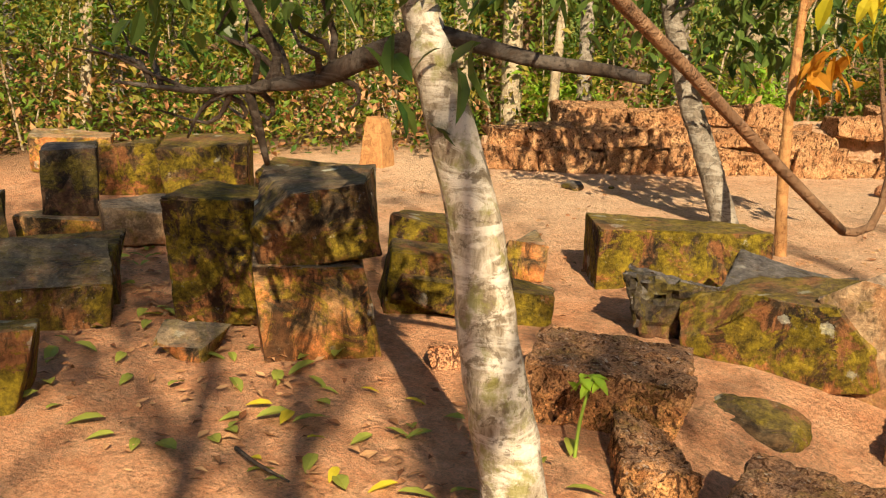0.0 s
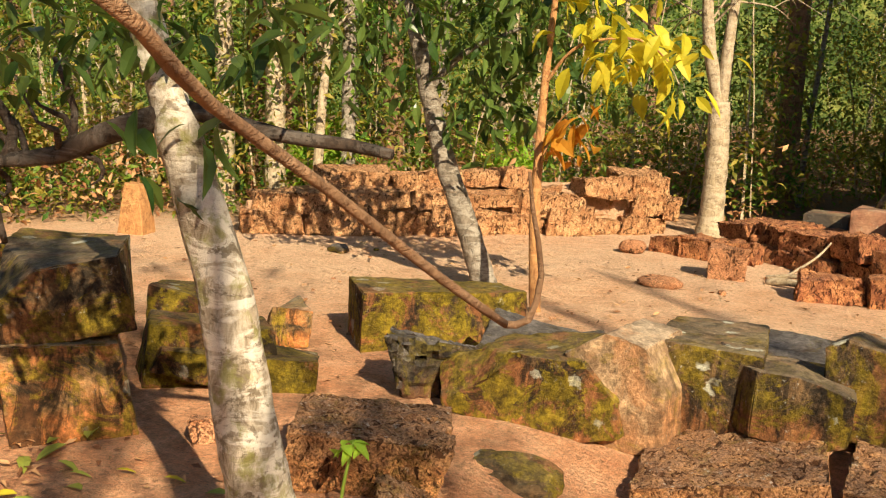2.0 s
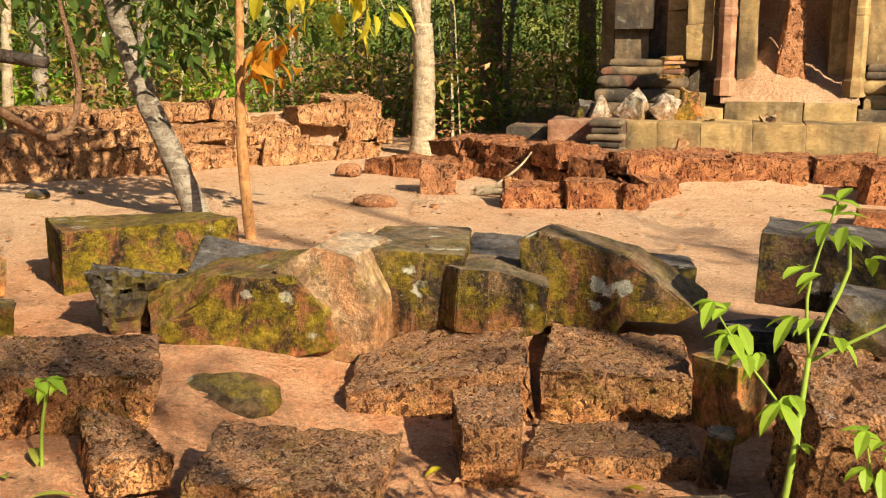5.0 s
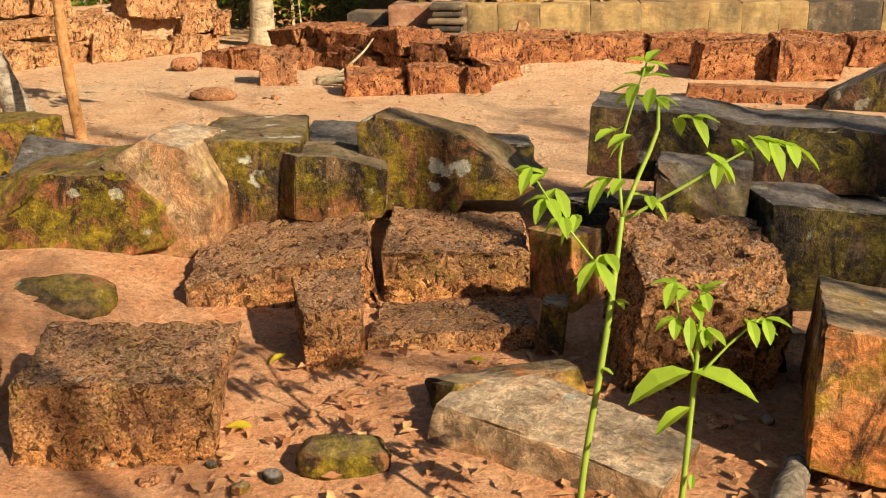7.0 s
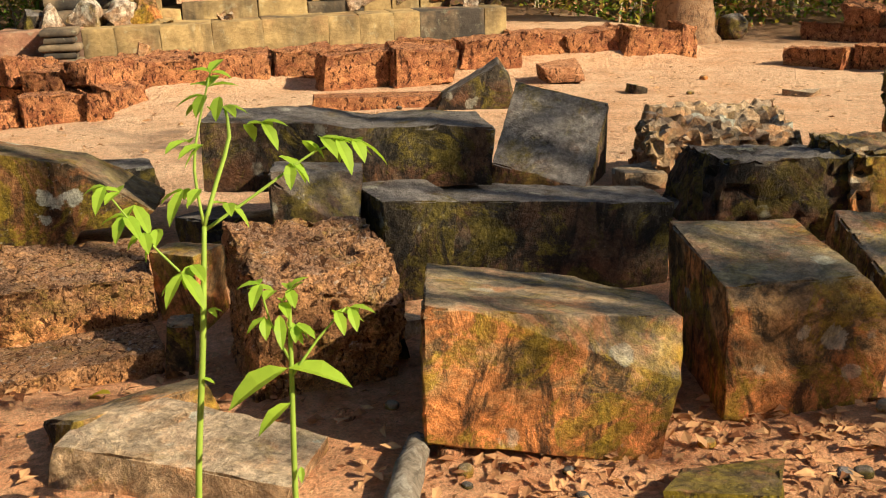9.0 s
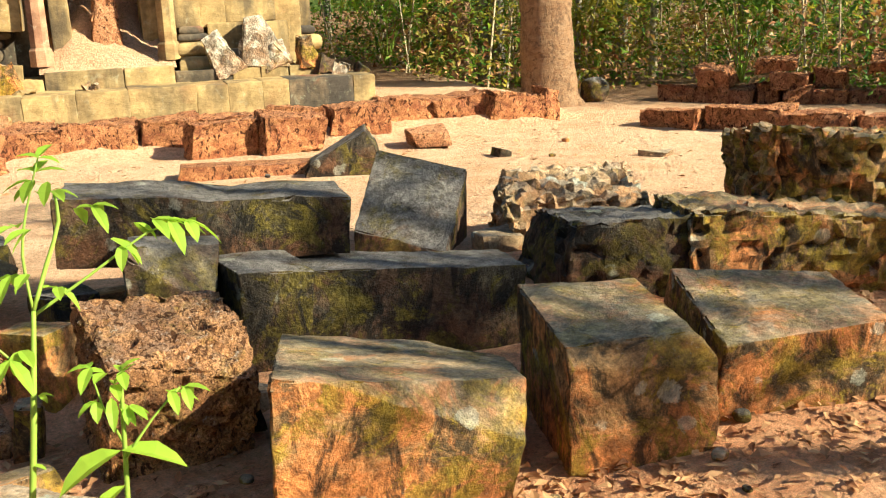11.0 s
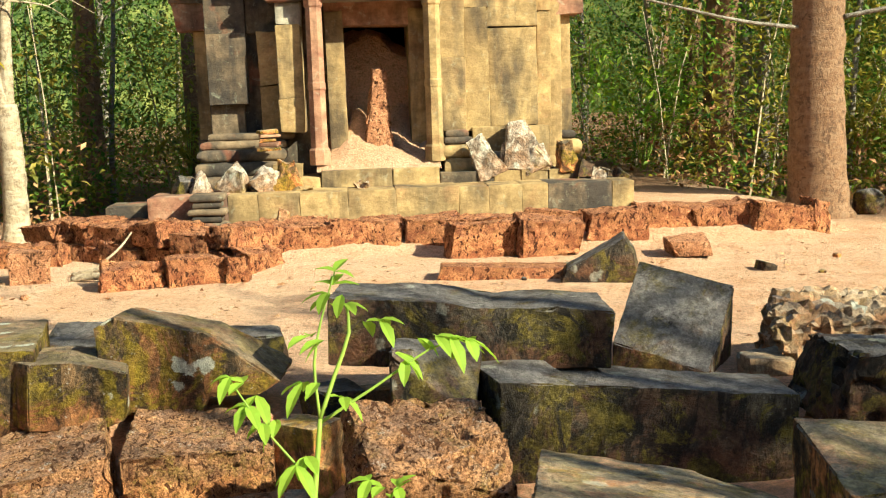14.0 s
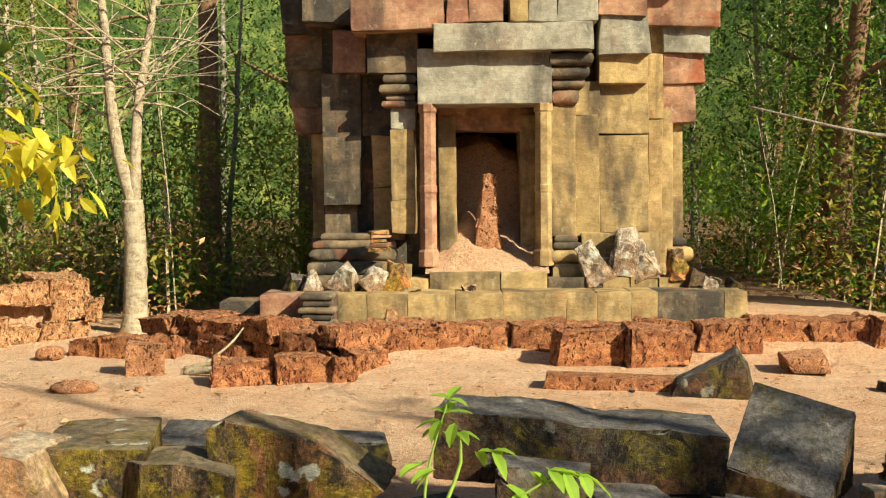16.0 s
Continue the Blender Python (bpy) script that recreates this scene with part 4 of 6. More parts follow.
moulding("capital", -0.32, 0.07, 11.26, 11.76, 2.59, 2.67, TEMPLE_DARK, tower, 135, 0.006)
moulding("capital", -0.27, 0.06, 11.28, 11.78, 2.67, 2.75, TEMPLE_DARK, tower, 136, 0.006)
moulding("capital", -0.34, 0.07, 11.22, 11.72, 2.74, 2.85, TEMPLE_DARK, tower, 137, 0.006)
moulding("capital", -0.30, 0.07, 11.26, 11.76, 2.85, 2.97, TEMPLE_DARK, tower, 138, 0.006)
dressed("entablature_stone", -0.48, 0.09, 11.25, 11.75, 2.97, 3.45, TEMPLE_DARK, tower, 139, 0.012)
dressed("wall_stone", -0.89, -0.50, 11.55, 12.05, 3.01, 3.48, TEMPLE_RED, tower, 140, 0.012)
dressed("cornice_stone", -0.61, 0.39, 11.00, 11.80, 3.41, 3.80, TEMPLE_RED, tower, 141, 0.020)
dressed("cornice_stone", -1.21, -0.65, 11.50, 12.10, 3.57, 3.90, TEMPLE_DARK, tower, 142, 0.030)
dressed("lintel", 0.09, 1.55, 11.15, 11.65, 2.61, 3.21, TEMPLE_GREY, tower, 143, 0.010)
dressed("lintel_top", 0.26, 1.99, 11.00, 11.60, 3.18, 3.46, TEMPLE_GREY, tower, 144, 0.020)
dressed("frieze_stone", 0.43, 0.67, 11.10, 11.70, 3.48, 3.82, TEMPLE_RED, tower, 145, 0.020)
dressed("frieze_stone", 0.67, 1.03, 11.10, 11.70, 3.48, 3.82, TEMPLE_RED, tower, 146, 0.020)
dressed("frieze_stone", 1.10, 1.31, 11.10, 11.70, 3.48, 3.82, TEMPLE, tower, 147, 0.020)
dressed("frieze_stone", 1.31, 1.60, 11.10, 11.70, 3.48, 3.82, TEMPLE_GREY, tower, 148, 0.020)
dressed("frieze_stone", 1.61, 2.05, 11.10, 11.70, 3.48, 3.82, TEMPLE_GREY, tower, 149, 0.020)
dressed("frieze_stone", 0.39, 1.15, 11.40, 11.80, 3.62, 3.88, TEMPLE_DARK, tower, 150, 0.012)
dressed("door_head", 0.29, 1.40, 11.62, 12.02, 2.35, 2.65, TEMPLE_RED, tower, 151, 0.012)
dressed("door_jamb", 0.30, 0.50, 11.58, 11.98, 0.63, 2.52, TEMPLE, tower, 152, 0.012)
dressed("door_jamb", 1.22, 1.41, 11.58, 11.98, 0.63, 2.52, TEMPLE, tower, 153, 0.012)
dressed("pilaster_stone", 1.55, 1.82, 11.30, 11.80, 1.96, 2.60, TEMPLE, tower, 154, 0.012)
dressed("pilaster_stone", 1.55, 1.82, 11.30, 11.80, 1.16, 1.96, TEMPLE, tower, 155, 0.012)
moulding("capital", 1.52, 2.00, 11.10, 11.60, 3.02, 3.16, TEMPLE_DARK, tower, 156, 0.006)
moulding("capital", 1.54, 1.96, 11.16, 11.66, 2.88, 3.03, TEMPLE_DARK, tower, 157, 0.006)
moulding("capital", 1.56, 1.92, 11.22, 11.72, 2.78, 2.89, TEMPLE_DARK, tower, 158, 0.006)
moulding("capital", 1.56, 1.86, 11.24, 11.74, 2.59, 2.78, TEMPLE_DARK, tower, 159, 0.006)
moulding("base_moulding", 1.58, 1.84, 11.26, 11.76, 1.08, 1.17, TEMPLE_DARK, tower, 160, 0.006)
moulding("base_moulding", 1.56, 1.88, 11.20, 11.70, 1.01, 1.09, TEMPLE_DARK, tower, 161, 0.006)
moulding("base_moulding", 1.54, 1.89, 11.16, 11.66, 0.85, 1.01, TEMPLE, tower, 162, 0.006)
moulding("base_moulding", 1.54, 1.93, 11.10, 11.60, 0.67, 0.86, TEMPLE, tower, 163, 0.012)
dressed("wall_stone", 1.83, 2.11, 11.45, 11.95, 1.15, 2.51, TEMPLE, tower, 164, 0.012)
dressed("wall_stone", 1.82, 2.11, 11.45, 11.95, 2.51, 2.88, TEMPLE, tower, 165, 0.012)
dressed("wall_stone", 2.10, 2.66, 11.50, 12.00, 2.29, 2.87, TEMPLE, tower, 166, 0.012)
dressed("wall_stone", 2.10, 2.66, 11.50, 12.00, 1.18, 2.29, TEMPLE, tower, 167, 0.012)
dressed("cornice_stone", 2.10, 2.63, 11.38, 11.88, 2.84, 3.17, TEMPLE, tower, 168, 0.012)
dressed("cornice_stone", 2.09, 2.64, 11.30, 11.90, 3.16, 3.60, TEMPLE_GREY, tower, 169, 0.020)
dressed("cornice_stone", 2.07, 2.62, 11.25, 11.85, 3.59, 3.85, TEMPLE_RED, tower, 170, 0.030)
dressed("wall_stone", 2.69, 2.87, 11.75, 12.15, 2.47, 3.22, TEMPLE, tower, 171, 0.012)
dressed("wall_stone", 2.70, 2.87, 11.75, 12.15, 1.07, 2.47, TEMPLE, tower, 172, 0.012)
dressed("corner_bracket", 2.90, 3.26, 11.90, 12.40, 2.44, 2.91, TEMPLE_RED, tower, 173, 0.030)
dressed("corner_stone", 2.89, 3.37, 11.85, 12.45, 2.89, 3.23, TEMPLE_RED, tower, 174, 0.012)
dressed("corner_stone", 2.88, 3.41, 11.80, 12.40, 3.22, 3.54, TEMPLE_GREY, tower, 175, 0.020)
dressed("cornice_stone", 2.65, 3.50, 11.70, 12.40, 3.53, 3.94, TEMPLE_RED, tower, 176, 0.030)
dressed("corner_stone", 2.90, 3.15, 12.00, 12.50, 1.59, 2.44, TEMPLE, tower, 177, 0.012)
dressed("corner_stone", 2.90, 3.16, 12.00, 12.50, 1.06, 1.59, TEMPLE, tower, 178, 0.012)
moulding("base_moulding", 2.87, 3.20, 11.95, 12.45, 1.00, 1.10, TEMPLE_DARK, tower, 179, 0.006)
moulding("base_moulding", 2.86, 3.26, 11.90, 12.40, 0.81, 1.00, TEMPLE, tower, 180, 0.010)
moulding("base_moulding", 2.74, 3.21, 11.80, 12.30, 0.58, 0.82, TEMPLE, tower, 181, 0.012)
dressed("base_stone", 1.91, 2.79, 11.42, 11.92, 0.64, 1.18, TEMPLE, tower, 182, 0.012)
dressed("base_stone", 1.95, 2.23, 11.25, 11.65, 0.66, 0.91, TEMPLE_GREY, tower, 183, 0.020)
dressed("base_stone", 2.23, 2.63, 11.25, 11.65, 0.66, 0.97, TEMPLE_GREY, tower, 184, 0.020)
moulding("base_moulding", -1.05, -0.09, 11.50, 12.20, 1.12, 1.20, TEMPLE_DARK, tower, 185, 0.012)
moulding("base_moulding", -1.12, -0.18, 11.45, 12.15, 1.02, 1.12, TEMPLE_DARK, tower, 186, 0.012)
moulding("base_moulding", -1.15, -0.18, 11.35, 12.05, 0.89, 1.03, TEMPLE_DARK, tower, 187, 0.012)
moulding("base_moulding", -1.19, -0.24, 11.30, 12.00, 0.72, 0.89, TEMPLE_DARK, tower, 188, 0.012)
moulding("base_moulding", -1.29, -0.17, 11.20, 11.90, 0.53, 0.74, TEMPLE_DARK, tower, 189, 0.012)
dressed("base_stone", -0.31, -0.00, 10.98, 11.38, 0.55, 0.86, TEMPLE, tower, 190, 0.020)

# the core behind the facing stones: thick walls round a dark chamber
def plain_box(name, x0, x1, y0, y1, z0, z1, material, parent, label=""):
    me = rock_mesh(name, x1 - x0, y1 - y0, z1 - z0, material, 5, n=40, corner=0.0, rough=0.004, cell=0.25)
    return part(name, me, parent, pose((x0 + x1) / 2, (y0 + y1) / 2, z0), label)


plain_box("side_wall", -1.05, 0.46, 11.9, 12.8, 0.6, 3.9, TEMPLE_DARK, tower)
plain_box("side_wall", 1.24, 3.02, 11.9, 12.8, 0.6, 3.9, TEMPLE, tower)
plain_box("side_wall", -1.05, -0.2, 12.8, 15.6, 0.6, 3.9, TEMPLE_DARK, tower)
plain_box("side_wall", 2.2, 3.02, 12.8, 15.6, 0.6, 3.9, TEMPLE, tower)
plain_box("back_wall", -1.05, 3.02, 15.6, 16.3, 0.6, 3.9, TEMPLE_DARK, tower)
plain_box("door_cover", 0.40, 1.30, 11.9, 12.8, 2.5, 3.9, TEMPLE_DARK, tower)
plain_box("upper_tier", -1.1, 3.05, 11.55, 16.3, 3.9, 4.7, TEMPLE_DARK, tower)
plain_box("upper_tier", -0.6, 2.55, 12.1, 15.8, 4.7, 6.2, TEMPLE_DARK, tower)
plain_box("upper_tier", -0.1, 2.05, 12.6, 15.3, 6.2, 7.4, TEMPLE_DARK, tower)
plain_box("platform", -1.5, 3.4, 10.95, 16.8, 0.0, 0.56, TEMPLE_DARK, tower)


def colonnette(x, y, z0, z1, material):
    """A ringed octagonal door shaft."""
    profile = [(0.0, 0.12), (0.16, 0.12), (0.19, 0.098), (0.80, 0.096), (0.82, 0.104), (0.88, 0.104), (0.90, 0.096), (z1 - z0 - 0.10, 0.094), (z1 - z0 - 0.08, 0.108), (z1 - z0, 0.108)]
    verts, faces = [], []
    for h, r in profile:
        verts += [(r * math.cos(math.pi * (s + 0.5) / 4), r * math.sin(math.pi * (s + 0.5) / 4), h) for s in range(8)]
    for i in range(len(profile) - 1):
        faces += [(i * 8 + s, i * 8 + (s + 1) % 8, i * 8 + 8 + (s + 1) % 8, i * 8 + 8 + s) for s in range(8)]
    faces += [tuple(range(7, -1, -1)), tuple((len(profile) - 1) * 8 + s for s in range(8))]
    part("colonnette", mesh_of("colonnette", verts, faces, material), tower, pose(x, y, z0))


colonnette(0.19, 11.24, 0.84, 2.62, TEMPLE_RED)
colonnette(1.46, 11.24, 0.84, 2.62, TEMPLE)


def heap(name, x, y, z, w, d, h, material, label, seed):
    """A loose heap of earth, highest at the back."""
    verts, faces, k = [], [], 22
    for j in range(k + 1):
        for i in range(k + 1):
            u, v = i / k * 2 - 1, j / k
            e = h * v * (1 - 0.25 * u * u) * (0.85 + 0.4 * noise.fractal(Vector((u * 2 + seed, v * 2, 0)), 1, 2, 4))
            verts.append((u * w / 2, v * d, max(-0.02, e + 0.03 * noise.noise(Vector((u * 9, v * 9, seed))))))
    for j in range(k):
        for i in range(k):
            a = j * (k + 1) + i
            faces.append((a, a + 1, a + k + 2, a + k + 1))
    return thing(name, mesh_of(name, verts, faces, material, True), pose(x, y, z), label, "mound")


heap("earth_mound", 0.83, 11.02, 0.77, 1.35, 1.6, 1.05, LOOSE_SAND, "heap of sandy earth spilling from the doorway", 3)
block("termite_mound", 0.86, 11.62, 0.95, 0.30, 0.28, 0.92, 0, EARTH, "narrow reddish termite mound in the doorway", 91, n=4, corner=0.03, rough=0.035, cell=0.03, top=(0.45, 0.45), category="termite mound", group="tower rubble")
for _i, (_x, _y, _z, _w, _h, _m, _yaw, _lean) in enumerate([(-1.02, 10.85, 0.58, 0.30, 0.24, WHITE, 12, -14), (-0.72, 10.82, 0.58, 0.34, 0.32, WHITE, -18, 24), (-0.42, 10.80, 0.58, 0.34, 0.30, WHITE, 8, 30), (-0.16, 10.84, 0.58, 0.30, 0.34, OCHRE, 4, 4), (-1.22, 10.95, 0.56, 0.26, 0.20, DARK, 30, 0), (2.02, 11.02, 0.70, 0.30, 0.40, WHITE, 10, -24), (2.24, 11.10, 0.70, 0.26, 0.30, WHITE, -10, 8), (2.62, 11.02, 0.70, 0.26, 0.26, WHITE, -20, -20), (2.86, 11.06, 0.68, 0.24, 0.34, OCHRE, 6, 3), (3.08, 11.0, 0.60, 0.30, 0.20, DARK, 24, 10), (3.22, 10.8, 0.58, 0.2, 0.14, WHITE, -30, 0), (3.42, 10.86, 0.58, 0.16, 0.10, DARK, 12, 0), (0.02, 10.75, 0.6, 0.3, 0.05, TEMPLE, 4, 0), (-0.17, 10.34, 0.27, 0.16, 0.2, PALE, 10, -6), (0.62, 10.78, 0.60, 0.12, 0.06, PALE, 40, 0)]):
    block("fallen_stone", _x, _y, _z, _w, _w * 0.8, _h, _yaw, _m, "broken sandstone fragment with white lichen on the tower's step", 200 + _i, (4, _lean), n=9, corner=0.06, rough=0.02, cell=0.03, top=(0.5, 0.5), category="stone", group="tower rubble")
block("fallen_stone", 2.46, 11.12, 0.70, 0.54, 0.36, 0.56, -4, WHITE, "large pointed sandstone fragment crusted white with lichen", 218, (-6, 0), n=12, corner=0.03, cell=0.04, profile=((-0.5, 0), (0.5, 0), (0.34, 0.40), (-0.02, 1.0), (-0.36, 0.94), (-0.42, 0.4)), category="stone", group="tower rubble")
# a moulded pedestal stone standing before the steps
pedestal = tagged(new("moulded_stone"), "small moulded sandstone pedestal stacked in ledges before the steps", "pedestal stone", "tower rubble")
pedestal.matrix_world = pose(-0.92, 10.36, 0.26)
for _k, (_hw, _z0, _z1) in enumerate([(0.20, 0.0, 0.10), (0.15, 0.10, 0.17), (0.19, 0.17, 0.24), (0.14, 0.24, 0.31), (0.17, 0.31, 0.38)]):
    moulding("ledge", -_hw, _hw, -0.10 - _hw * 0.4, 0.16, _z0, _z1, TEMPLE_DARK, pedestal, 700 + _k)
# a thin pile of flat flakes above the base mouldings
for _k in range(5):
    block("flat_flake", -0.36 + 0.02 * (_k % 2), 11.16, 1.02 + 0.045 * _k, 0.22 - 0.02 * (_k % 3), 0.18, 0.04, 9 * _k - 15, TEMPLE_RED if _k % 2 else OCHRE, "flat flake of reddish sandstone in a small pile", 720 + _k, n=8, corner=0.012, rough=0.006, category="stone flake", group="tower rubble")
block("earth_bank", 0.85, 12.40, 0.60, 1.02, 0.66, 1.75, 0, LOOSE_SAND, "bank of brown earth filling the back of the doorway", 92, (-4, 0), n=5, corner=0.08, rough=0.05, cell=0.05, top=(1.0, 0.5), cuts=((-0.35, -0.5, 0.79, 0.72), (0.5, -0.4, 0.77, 0.66)), category="earth bank", group="tower rubble")

# ---- trees ----
def tree(name, trunk_pts, radii, bark, label, limbs=(), leaf_sets=(), seed=0, at=None, group="trees", sides=12):
    """A tree: trunk, limbs, crown parts. limbs: (points, radii); leaf_sets: (material, centres, per clump, spread, length, width)."""
    root = tagged(new(name), label, "tree", group)
    root.matrix_world = at or Matrix()
    part("trunk", tube(trunk_pts, radii, bark, "trunk", sides, 0.10, seed), root)
    for p, r, *b in limbs:
        part("limb", tube(p, r, b[0] if b else bark, "limb", 7, 0.12, seed + 1), root)
    for i, (mat, centres, per, spread, length, width) in enumerate(leaf_sets):
        part("crown", leaves_mesh("crown", centres, per, spread, length, width, mat, seed * 7 + i, 0.8 if group == "trees" else 0.4, group == "trees"), root)
    return root


def scatter_along(points, count, spread, rnd):
    out = []
    for _ in range(count):
        i = rnd.randrange(len(points) - 1)
        p = Vector(points[i]).lerp(Vector(points[i + 1]), rnd.random())
        out.append(p + Vector((rnd.gauss(0, spread), rnd.gauss(0, spread), rnd.gauss(0, spread * 0.7))))
    return out


rt = random.Random(21)
K = 0.92   # the leaning tree's distance, against the first guess along the same lines of sight


def near(x, y, z):
    return (x * K, y * K, 1.545 + (z - 1.545) * K)


LEAN = [(-1.70, 2.21, -0.15), near(-1.90, 2.38, 0.06), near(-2.01, 2.35, 0.57), near(-2.09, 2.35, 0.94), near(-2.19, 2.32, 1.27), near(-2.27, 2.31, 1.49), near(-2.33, 2.32, 1.62), near(-2.55, 2.30, 2.2), near(-2.8, 2.3, 3.2)]
BR_L = [near(-2.30, 2.28, 1.49), near(-2.45, 2.19, 1.43), near(-2.58, 2.12, 1.36), near(-2.71, 2.03, 1.34), near(-2.79, 2.0, 1.32), near(-2.94, 1.88, 1.31), near(-3.15, 1.72, 1.33)]
BR_R = [near(-2.25, 2.33, 1.52), near(-2.08, 2.42, 1.47), near(-1.97, 2.51, 1.44), near(-1.78, 2.59, 1.42), near(-1.65, 2.61, 1.40)]
_c1 = scatter_along([near(-2.3, 2.3, 1.75), near(-2.9, 1.9, 1.7), near(-3.4, 1.6, 1.7)], 26, 0.10, rt) + scatter_along([near(-2.35, 2.3, 1.7), near(-1.9, 2.4, 1.75)], 10, 0.10, rt)
_c2 = [near(-2.05, 2.28, 1.50), near(-2.10, 2.24, 1.42), near(-2.22, 2.18, 1.33), near(-2.16, 2.24, 1.25), near(-2.3, 2.18, 1.47)]
_fork = []
for _i in range(11):
    _p = Vector(BR_L[1 + _i % 5]).lerp(Vector(BR_L[2 + _i % 5]), rt.random())
    _q = _p + Vector((rt.uniform(-0.22, 0.05), rt.uniform(-0.15, 0.12), rt.choice((1, 1, -0.7)) * rt.uniform(0.08, 0.16)))
    _e = _q + Vector((rt.uniform(-0.22, 0.08), rt.uniform(-0.15, 0.12), rt.uniform(-0.04, 0.20)))
    _fork.append(([tuple(_p), tuple(_p.lerp(_q, 0.6) + Vector((0.02, 0.02, 0.015))), tuple(_q), tuple(_e)], (0.011, 0.009, 0.006, 0.002), BARK_DARK))
tree("leaning_tree", LEAN, (0.108, 0.102, 0.090, 0.079, 0.069, 0.064, 0.054, 0.045, 0.025), BARK_PALE, "slender leaning tree with pale ringed bark", [
    (BR_L, (0.040, 0.034, 0.028, 0.022, 0.016, 0.011, 0.005), BARK_DARK),
    (BR_R, (0.026, 0.024, 0.022, 0.019, 0.016), BARK_DARK),
    ([near(-2.71, 2.03, 1.35), near(-2.70, 2.05, 1.43), near(-2.73, 2.01, 1.53), near(-2.80, 1.95, 1.68)], (0.018, 0.016, 0.014, 0.008), BARK_DARK),
    ([near(-2.79, 2.0, 1.32), near(-2.84, 2.08, 1.17), near(-2.88, 2.14, 1.05)], (0.016, 0.014, 0.01), BARK_DARK),
    ([near(-2.55, 2.14, 1.38), near(-2.52, 2.14, 1.50), near(-2.56, 2.1, 1.66)], (0.014, 0.011, 0.007), BARK_DARK),
    ([near(-2.85, 1.95, 1.31), near(-2.98, 1.94, 1.24), near(-3.05, 1.93, 1.14)], (0.009, 0.007, 0.004), BARK_DARK),
    ([near(-2.94, 1.88, 1.31), near(-3.05, 1.8, 1.36), near(-3.2, 1.66, 1.45)], (0.008, 0.006, 0.003), BARK_DARK),
] + _fork, [(LEAF_DARK, _c1, 6, 0.09, 0.10, 0.42), (LEAF_DARK, _c2, 2, 0.03, 0.16, 0.36)], 2)

# a bent twig hanging close by
TW = [(-0.24, 0.16, 1.80), (-0.23, 0.24, 1.65), (-0.22, 0.28, 1.61), (-0.27, 0.37, 1.58), (-0.28, 0.48, 1.53), (-0.27, 0.60, 1.46), (-0.27, 0.70, 1.41)]
tree("hanging_twig", TW, (0.0045, 0.004, 0.004, 0.004, 0.0038, 0.0036, 0.0032), TWIG, "thin bare tan twig with an upturned end", [([TW[-1], (-0.255, 0.71, 1.414), (-0.25, 0.72, 1.45), (-0.26, 0.72, 1.50), (-0.265, 0.72, 1.53)], (0.0032, 0.003, 0.0026, 0.002, 0.001))], seed=5, group="near branches", sides=8)

T2 = [(-3.86, 7.40, -0.05), (-4.05, 7.28, 0.60), (-4.20, 7.19, 1.06), (-4.33, 7.12, 1.60), (-4.40, 6.95, 2.22), (-4.48, 6.90, 2.65), (-4.6, 6.9, 3.6)]
_c = scatter_along([(-4.5, 6.9, 1.9), (-3.4, 7.2, 1.9), (-3.3, 7.1, 2.5), (-4.4, 6.9, 2.6)], 70, 0.28, rt) + scatter_along([(-4.0, 7.1, 1.45), (-3.5, 7.1, 1.6)], 14, 0.15, rt) + scatter_along([(-5.5, 6.3, 2.4), (-4.2, 6.8, 2.9), (-2.8, 6.8, 2.9)], 50, 0.25, rt)
tree("broadleaf_tree", T2, (0.11, 0.095, 0.09, 0.075, 0.06, 0.05, 0.03), BARK_GREY, "leaning young tree with mottled bark and dark leaves", [([T2[3], (-4.0, 7.1, 1.9), (-3.5, 7.1, 2.1)], (0.035, 0.025, 0.012)), ([T2[4], (-4.7, 6.8, 2.4), (-5.2, 6.5, 2.5)], (0.03, 0.02, 0.01))], [(LEAF_DARK, _c, 9, 0.17, 0.16, 0.40)], 3)

THIN = [(-3.12, 6.79, -0.05), (-3.14, 6.75, 0.55), (-3.14, 6.75, 1.06), (-3.12, 6.76, 1.68), (-3.09, 6.77, 2.1), (-3.0, 6.7, 2.7)]
_y = [(-2.81, 6.68, 2.08), (-2.6, 6.78, 2.0), (-2.5, 6.81, 1.85), (-2.35, 6.86, 1.78), (-2.23, 6.91, 1.67), (-2.7, 6.7, 1.9), (-2.3, 6.9, 2.0), (-2.5, 6.8, 2.2), (-2.75, 6.7, 2.35)]
_o = [(-2.86, 6.66, 1.36), (-2.84, 6.66, 1.22), (-2.82, 6.64, 1.48), (-3.0, 6.7, 1.3)]
tree("thin_tree", THIN, (0.045, 0.04, 0.036, 0.03, 0.025, 0.012), BARK_ORANGE, "thin young tree with orange bark and yellow leaves", [([THIN[3], (-2.85, 6.72, 1.95), (-2.45, 6.82, 2.0), (-2.25, 6.9, 1.85)], (0.014, 0.011, 0.008, 0.004)), ([THIN[2], (-2.98, 6.7, 1.4), (-2.86, 6.66, 1.5)], (0.010, 0.007, 0.004))], [(LEAF_YELLOW, _y, 11, 0.14, 0.20, 0.46), (LEAF_ORANGE, _o, 6, 0.07, 0.20, 0.40)], 4)

